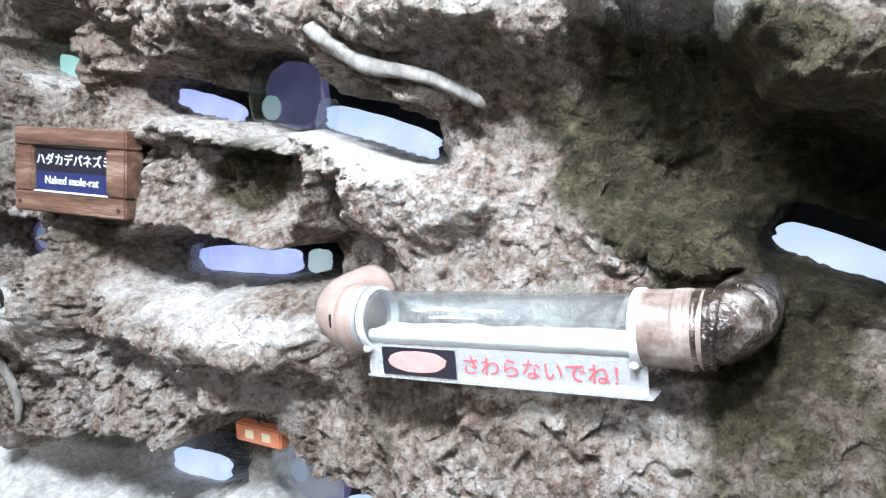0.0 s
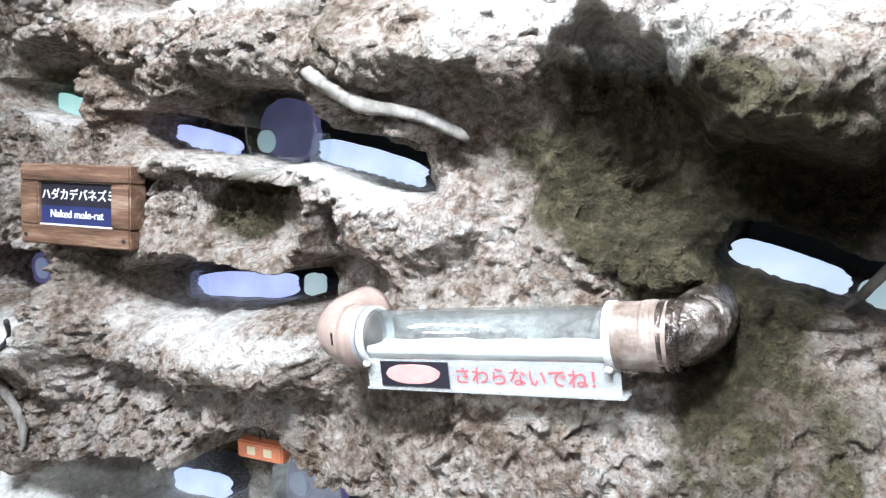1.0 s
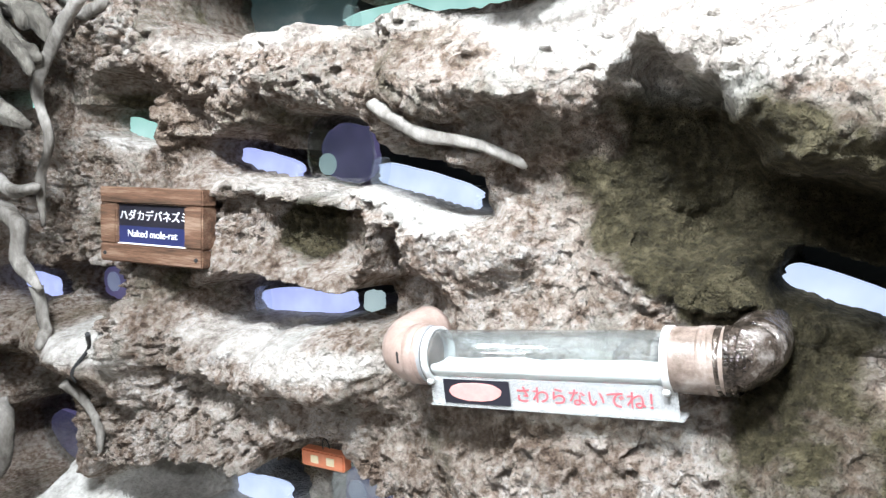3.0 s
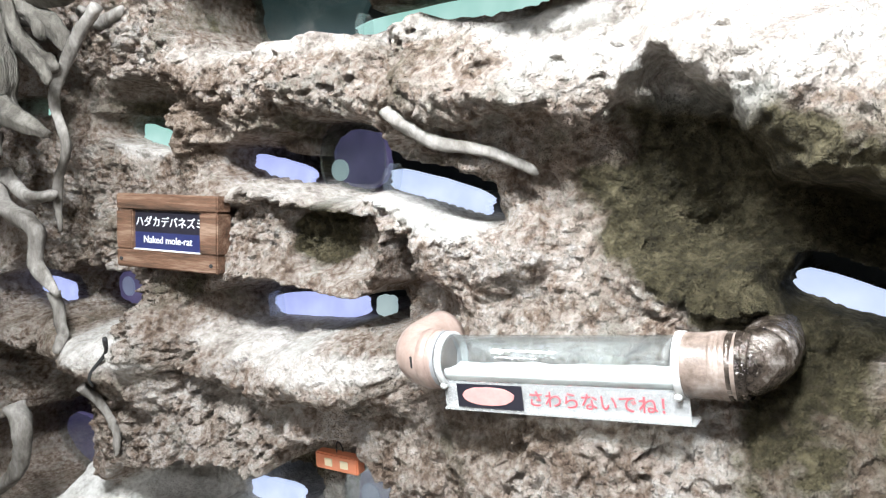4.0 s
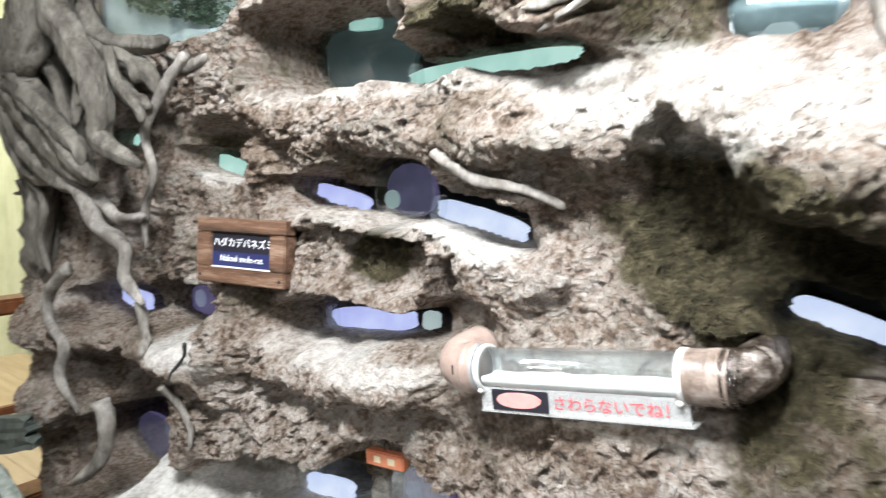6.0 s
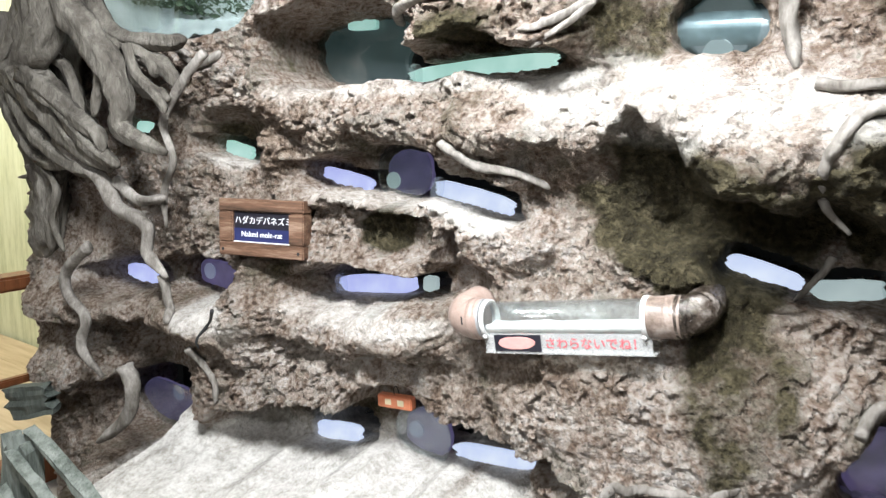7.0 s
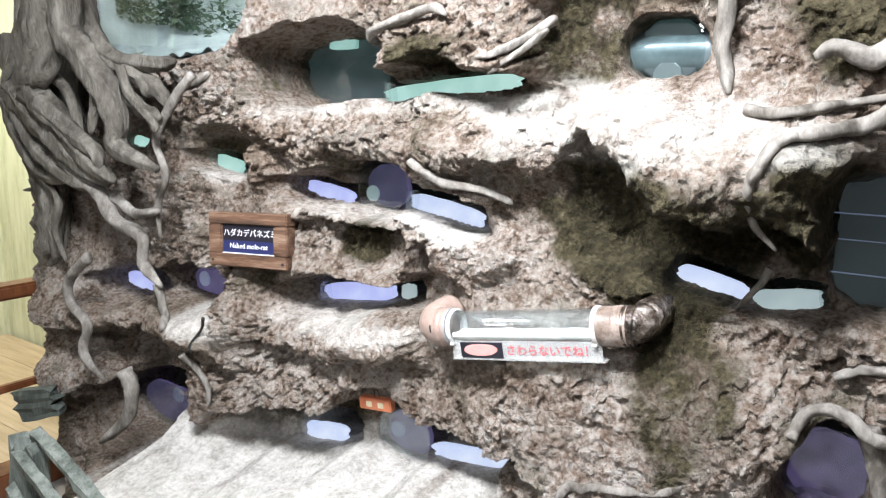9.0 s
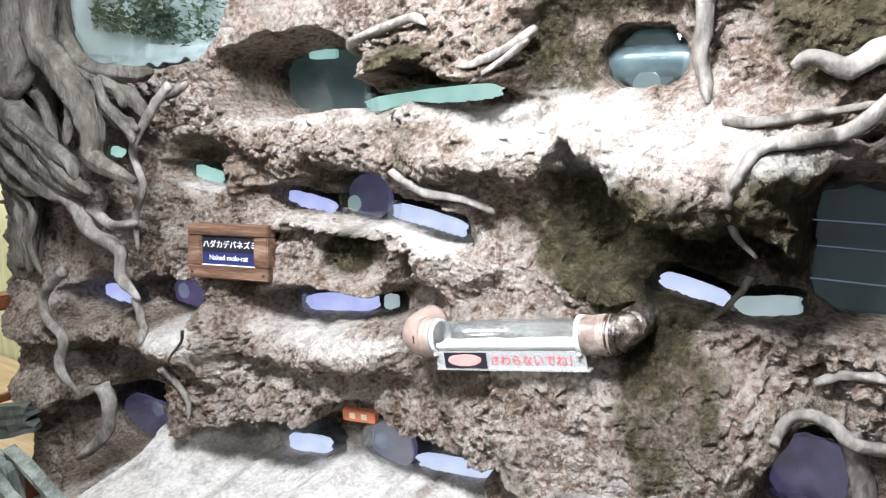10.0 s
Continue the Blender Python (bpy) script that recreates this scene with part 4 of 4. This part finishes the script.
board((-1.968, 0.45, 0.002), (-1.898, 0.45, 0.621), 0.125, 0.05, "broken_post", "broken grey-green weathered wooden post on the floor", 20)
board((-1.894, 0.47, 0.646), (-1.367, 0.44, 0.492), 0.055, 0.035, "leaning_plank", "narrow grey-green weathered plank against the rock", 25)
board((-1.904, 0.43, 0.553), (-1.414, 0.4, 0.395), 0.085, 0.03, "leaning_plank", "grey-green weathered plank low against the rock", 15)
board((-1.928, 0.41, 0.444), (-1.501, 0.38, 0.28), 0.085, 0.03, "leaning_plank", "grey-green weathered plank low against the rock", 20)
board((-1.951, 0.4, 0.334), (-1.553, 0.36, 0.184), 0.080, 0.03, "leaning_plank", "grey-green weathered plank low against the rock", 10)
board((-2.376, 0.65, 0.548), (-2.147, 0.67, 0.618), 0.11, 0.04, "dark_board", "dark green broken board stuck in the rock", 10, DARK_BOARD)


# ---- framed sign ----
def text_mesh(name, words, size, material, parent, at, depth=0.0006, squeeze=1.0):
    curve = bpy.data.curves.new(name, "FONT")
    curve.body, curve.size, curve.extrude, curve.align_x, curve.align_y = words, size, depth, "CENTER", "CENTER"
    holder = bpy.data.objects.new(name, curve)
    scene.collection.objects.link(holder)
    me = bpy.data.meshes.new_from_object(holder.evaluated_get(bpy.context.evaluated_depsgraph_get()))
    bpy.data.objects.remove(holder)
    me.materials.clear()
    me.materials.append(material)
    ob = new(name, me)
    ob.parent = parent
    ob.matrix_basis = at @ Matrix.Diagonal((squeeze, 1, 1, 1))
    return ob


def framed_sign():
    w, h, d = 0.278, 0.155, 0.040
    sign = thing("animal_name_sign", pose(-1.207, 0.769, 1.301, -3.5, -2.3, 8.2), "wood-framed navy name sign with white lettering fixed to the rock", "sign")
    bar = 0.034
    side = 0.047
    for name, bw, bh, x, z in (("frame_top", w, bar, 0, (h - bar) / 2), ("frame_bottom", w, bar + 0.004, 0, -(h - bar - 0.004) / 2), ("frame_left", side, h - 2 * bar - 0.004, -(w - side) / 2, 0.002), ("frame_right", side, h - 2 * bar - 0.004, (w - side) / 2, 0.002)):
        part(name, box(bw, d, bh, Matrix.Translation((x, 0, z)), 0.003, 0.0012), FRAME_WOOD, sign)
    iw, ih = w - 2 * side, h - 2 * bar
    part("upper_panel", box(iw, 0.006, ih * 0.52, Matrix.Translation((0, -0.009, ih * 0.24))), DARK_PANEL, sign)
    part("lower_panel", box(iw, 0.006, ih * 0.40, Matrix.Translation((0, -0.009, -ih * 0.22))), NAVY, sign)
    part("lower_strip", box(iw, 0.012, ih * 0.08, Matrix.Translation((0, -0.010, -ih * 0.46))), PALE_PRINT, sign)
    text_mesh("japanese_name", "ハダカデバネズミ", 0.0232, PALE_PRINT, sign, pose(0.005, -0.0128, ih * 0.22, 90, 0, 0), squeeze=1.02)
    text_mesh("english_name", "Naked mole-rat", 0.021, PALE_PRINT, sign, pose(0.0, -0.0128, -ih * 0.20, 90, 0, 0))
    for x in (-0.124, 0.124):
        part("screw", slab(0.004, 0.004, 0.003, 2, 12), BLACK, sign).location = (x, -d / 2 - 0.001, -0.060)
    return sign


framed_sign()


# ---- the acrylic tube across the rock ----
def crossing_tube():
    left, right = Vector((-0.501, 0.735, 1.186)), Vector((-0.160, 0.735, 1.2505))
    size = 1.10
    along = (right - left).normalized()
    length = (right - left).length / size
    back = (Vector((0, 1, 0)) - along * along.y).normalized()
    m = Matrix((along, back, along.cross(back))).transposed().to_4x4()
    m.translation = (left + right) / 2
    m = m @ Matrix.Diagonal((size, size, size, 1))
    tube = thing("crossing_tube", m, "clear acrylic animal tube between two plastic pipe elbows", "tube")
    half, r = length / 2, 0.0325
    turn_x = pose(0, 0, 0, 0, 90, 0)
    shell = lathe([(r, -half), (r, half), (r - 0.003, half), (r - 0.003, -half), (r, -half)], 40)
    shell.transform(turn_x)
    s = part("clear_tube", shell, CLEAR, tube, "clear acrylic tube", True)
    s.visible_shadow = False
    bed = bmesh.new()
    rows = []
    for k in range(40):
        x = -half + 0.006 + (length - 0.012) * k / 39
        top = -0.009 + 0.004 * noise.noise(Vector((x * 30, 2, 1)))
        ring = []
        for s in range(13):
            a = math.radians(213 + 114 * s / 12)
            ring.append(bed.verts.new((x, (r - 0.004) * math.cos(a), (r - 0.004) * math.sin(a))))
        for s in range(9):
            y = (r - 0.006) * (1 - 2 * s / 8) * 0.86
            ring.append(bed.verts.new((x, y, top + 0.003 * noise.noise(Vector((x * 60, y * 80, 4))))))
        rows.append(ring)
    for a, b in zip(rows, rows[1:]):
        for s in range(len(a)):
            bed.faces.new((a[s], a[(s + 1) % len(a)], b[(s + 1) % len(a)], b[s]))
    part("bedding", bed, BEDDING, tube, "white paper bedding along the tube's floor", True)
    for x in (-half + 0.004, half - 0.004):
        ring = lathe([(r + 0.001, -0.005), (r + 0.005, -0.004), (r + 0.005, 0.004), (r + 0.001, 0.005), (r + 0.001, -0.005)], 36)
        ring.transform(Matrix.Translation((x, 0, 0)) @ turn_x)
        part("end_ring", ring, WHITE, tube, smooth=True)
    band = lathe([(r + 0.002, -0.006), (r + 0.006, -0.005), (r + 0.006, 0.005), (r + 0.002, 0.006), (r + 0.002, -0.006)], 36)
    band.transform(Matrix.Translation((-half - 0.008, 0, 0)) @ turn_x)
    part("gasket", band, surface("grey_gasket", [(0.3, (0.22, 0.22, 0.22)), (0.7, (0.33, 0.33, 0.33))], 20, 0.5, 0.1), tube, "grey gasket ring", True)
    # pipe elbows that turn back into the rock
    line = spline([(-half - 0.008, 0, 0), (-half - 0.030, 0, 0), (-half - 0.052, 0.010, 0.003), (-half - 0.062, 0.035, 0.010), (-half - 0.060, 0.085, 0.016)], 6)
    part("elbow", sweep(line, lambda u: 0.039 if u < 0.35 else 0.037, 28), PIPE, tube, "beige plastic pipe elbow", True)
    collar = lathe([(0.0385, -0.008), (0.0412, -0.007), (0.0412, 0.007), (0.0385, 0.008)], 32)
    collar.transform(Matrix.Translation((-half - 0.022, 0, 0)) @ turn_x)
    part("slit", box(0.003, 0.002, 0.016, Matrix.Translation((-half - 0.036, -0.0385, 0.004)), 0.0006), BLACK, tube, "dark slit in the elbow")
    part("collar", collar, PIPE, tube, smooth=True)
    line = spline([(half - 0.002, 0, 0), (half + 0.030, 0, 0), (half + 0.062, 0, 0)], 6)
    part("coupling", sweep(line, lambda u: 0.0362, 32, 0.03), PIPE_BROWN, tube, "stained brown pipe coupling", True)
    line = spline([(half + 0.050, 0, 0), (half + 0.066, 0.003, 0.003), (half + 0.077, 0.016, 0.008), (half + 0.080, 0.045, 0.010), (half + 0.078, 0.20, 0.002)], 7)
    part("taped_elbow", sweep(line, lambda u: 0.0335 - 0.002 * u, 32, 0.05), TAPE, tube, "pipe elbow wrapped in shiny dark tape", True)
    for k in range(5):
        wrap = lathe([(0.0358, -0.004), (0.0372 + 0.0006 * (k % 2), -0.003), (0.0372, 0.003), (0.0358, 0.004)], 32)
        wrap.transform(Matrix.Translation((half + 0.034 + 0.0075 * k, 0, 0)) @ turn_x @ pose(0, 0, 0, 3 * (-1) ** k, 2 * k - 4, 0))
        part("tape_wrap", wrap, TAPE if k > 1 else PIPE_BROWN, tube, smooth=True)
    # notice plate under the tube
    part("notice_plate", box(length + 0.004, 0.003, 0.036, Matrix.Translation((0.002, -0.018, -0.043)), 0.001), MILKY, tube, "milky acrylic notice plate")
    part("plate_foot", box(length + 0.010, 0.030, 0.003, Matrix.Translation((0.004, -0.008, -0.0615)), 0.001), MILKY, tube, "bright acrylic lower edge")
    part("picture_ground", box(0.096, 0.0012, 0.031, Matrix.Translation((-half + 0.069, -0.0203, -0.043))), DARK_PANEL, tube, "dark printed picture ground")
    body = slab(0.038, 0.012, 0.0012, 2.4, 28, 0.12, 3)
    body.transform(Matrix.Translation((-half + 0.067, -0.0212, -0.0425)))
    part("picture_shape", body, PINK_PRINT, tube, "plain pink printed shape")
    text_mesh("notice_text", "さわらないでね！", 0.0222, RED_PRINT, tube, pose(0.058, -0.0200, -0.044, 90, 0, 0), 0.0003, 1.04)
    for x in (-half + 0.004, half - 0.006):
        knob = lathe([(0.0005, -0.006), (0.004, -0.0055), (0.0045, 0.0), (0.004, 0.004), (0.0005, 0.005)], 14)
        knob.transform(Matrix.Translation((x, -0.024, -0.030)) @ pose(0, 0, 0, 90, 0, 0))
        part("peg", knob, WHITE, tube, smooth=True)
    return tube


crossing_tube()


# ---- orange tag under its hook ----
def orange_tag():
    tag = thing("orange_tag", pose(-0.822, 0.860, 0.876, 0, -5, 4), "small orange plastic box with two pale squares hung from a hook", "tag")
    part("box", box(0.104, 0.026, 0.034, None, 0.003), ORANGE, tag)
    for x in (-0.018, 0.020):
        part("pale_square", box(0.019, 0.002, 0.016, Matrix.Translation((x, -0.0135, 0)), 0.0008), CREAM, tag)
    hook = sweep(spline([(-0.006, 0, 0.016), (-0.007, 0, 0.032), (0.0, 0, 0.040), (0.006, 0, 0.032), (0.005, 0.006, 0.018)], 6), lambda u: 0.0012, 8)
    part("hook", hook, BLACK, tag, "black wire hook", True)
    return tag


orange_tag()
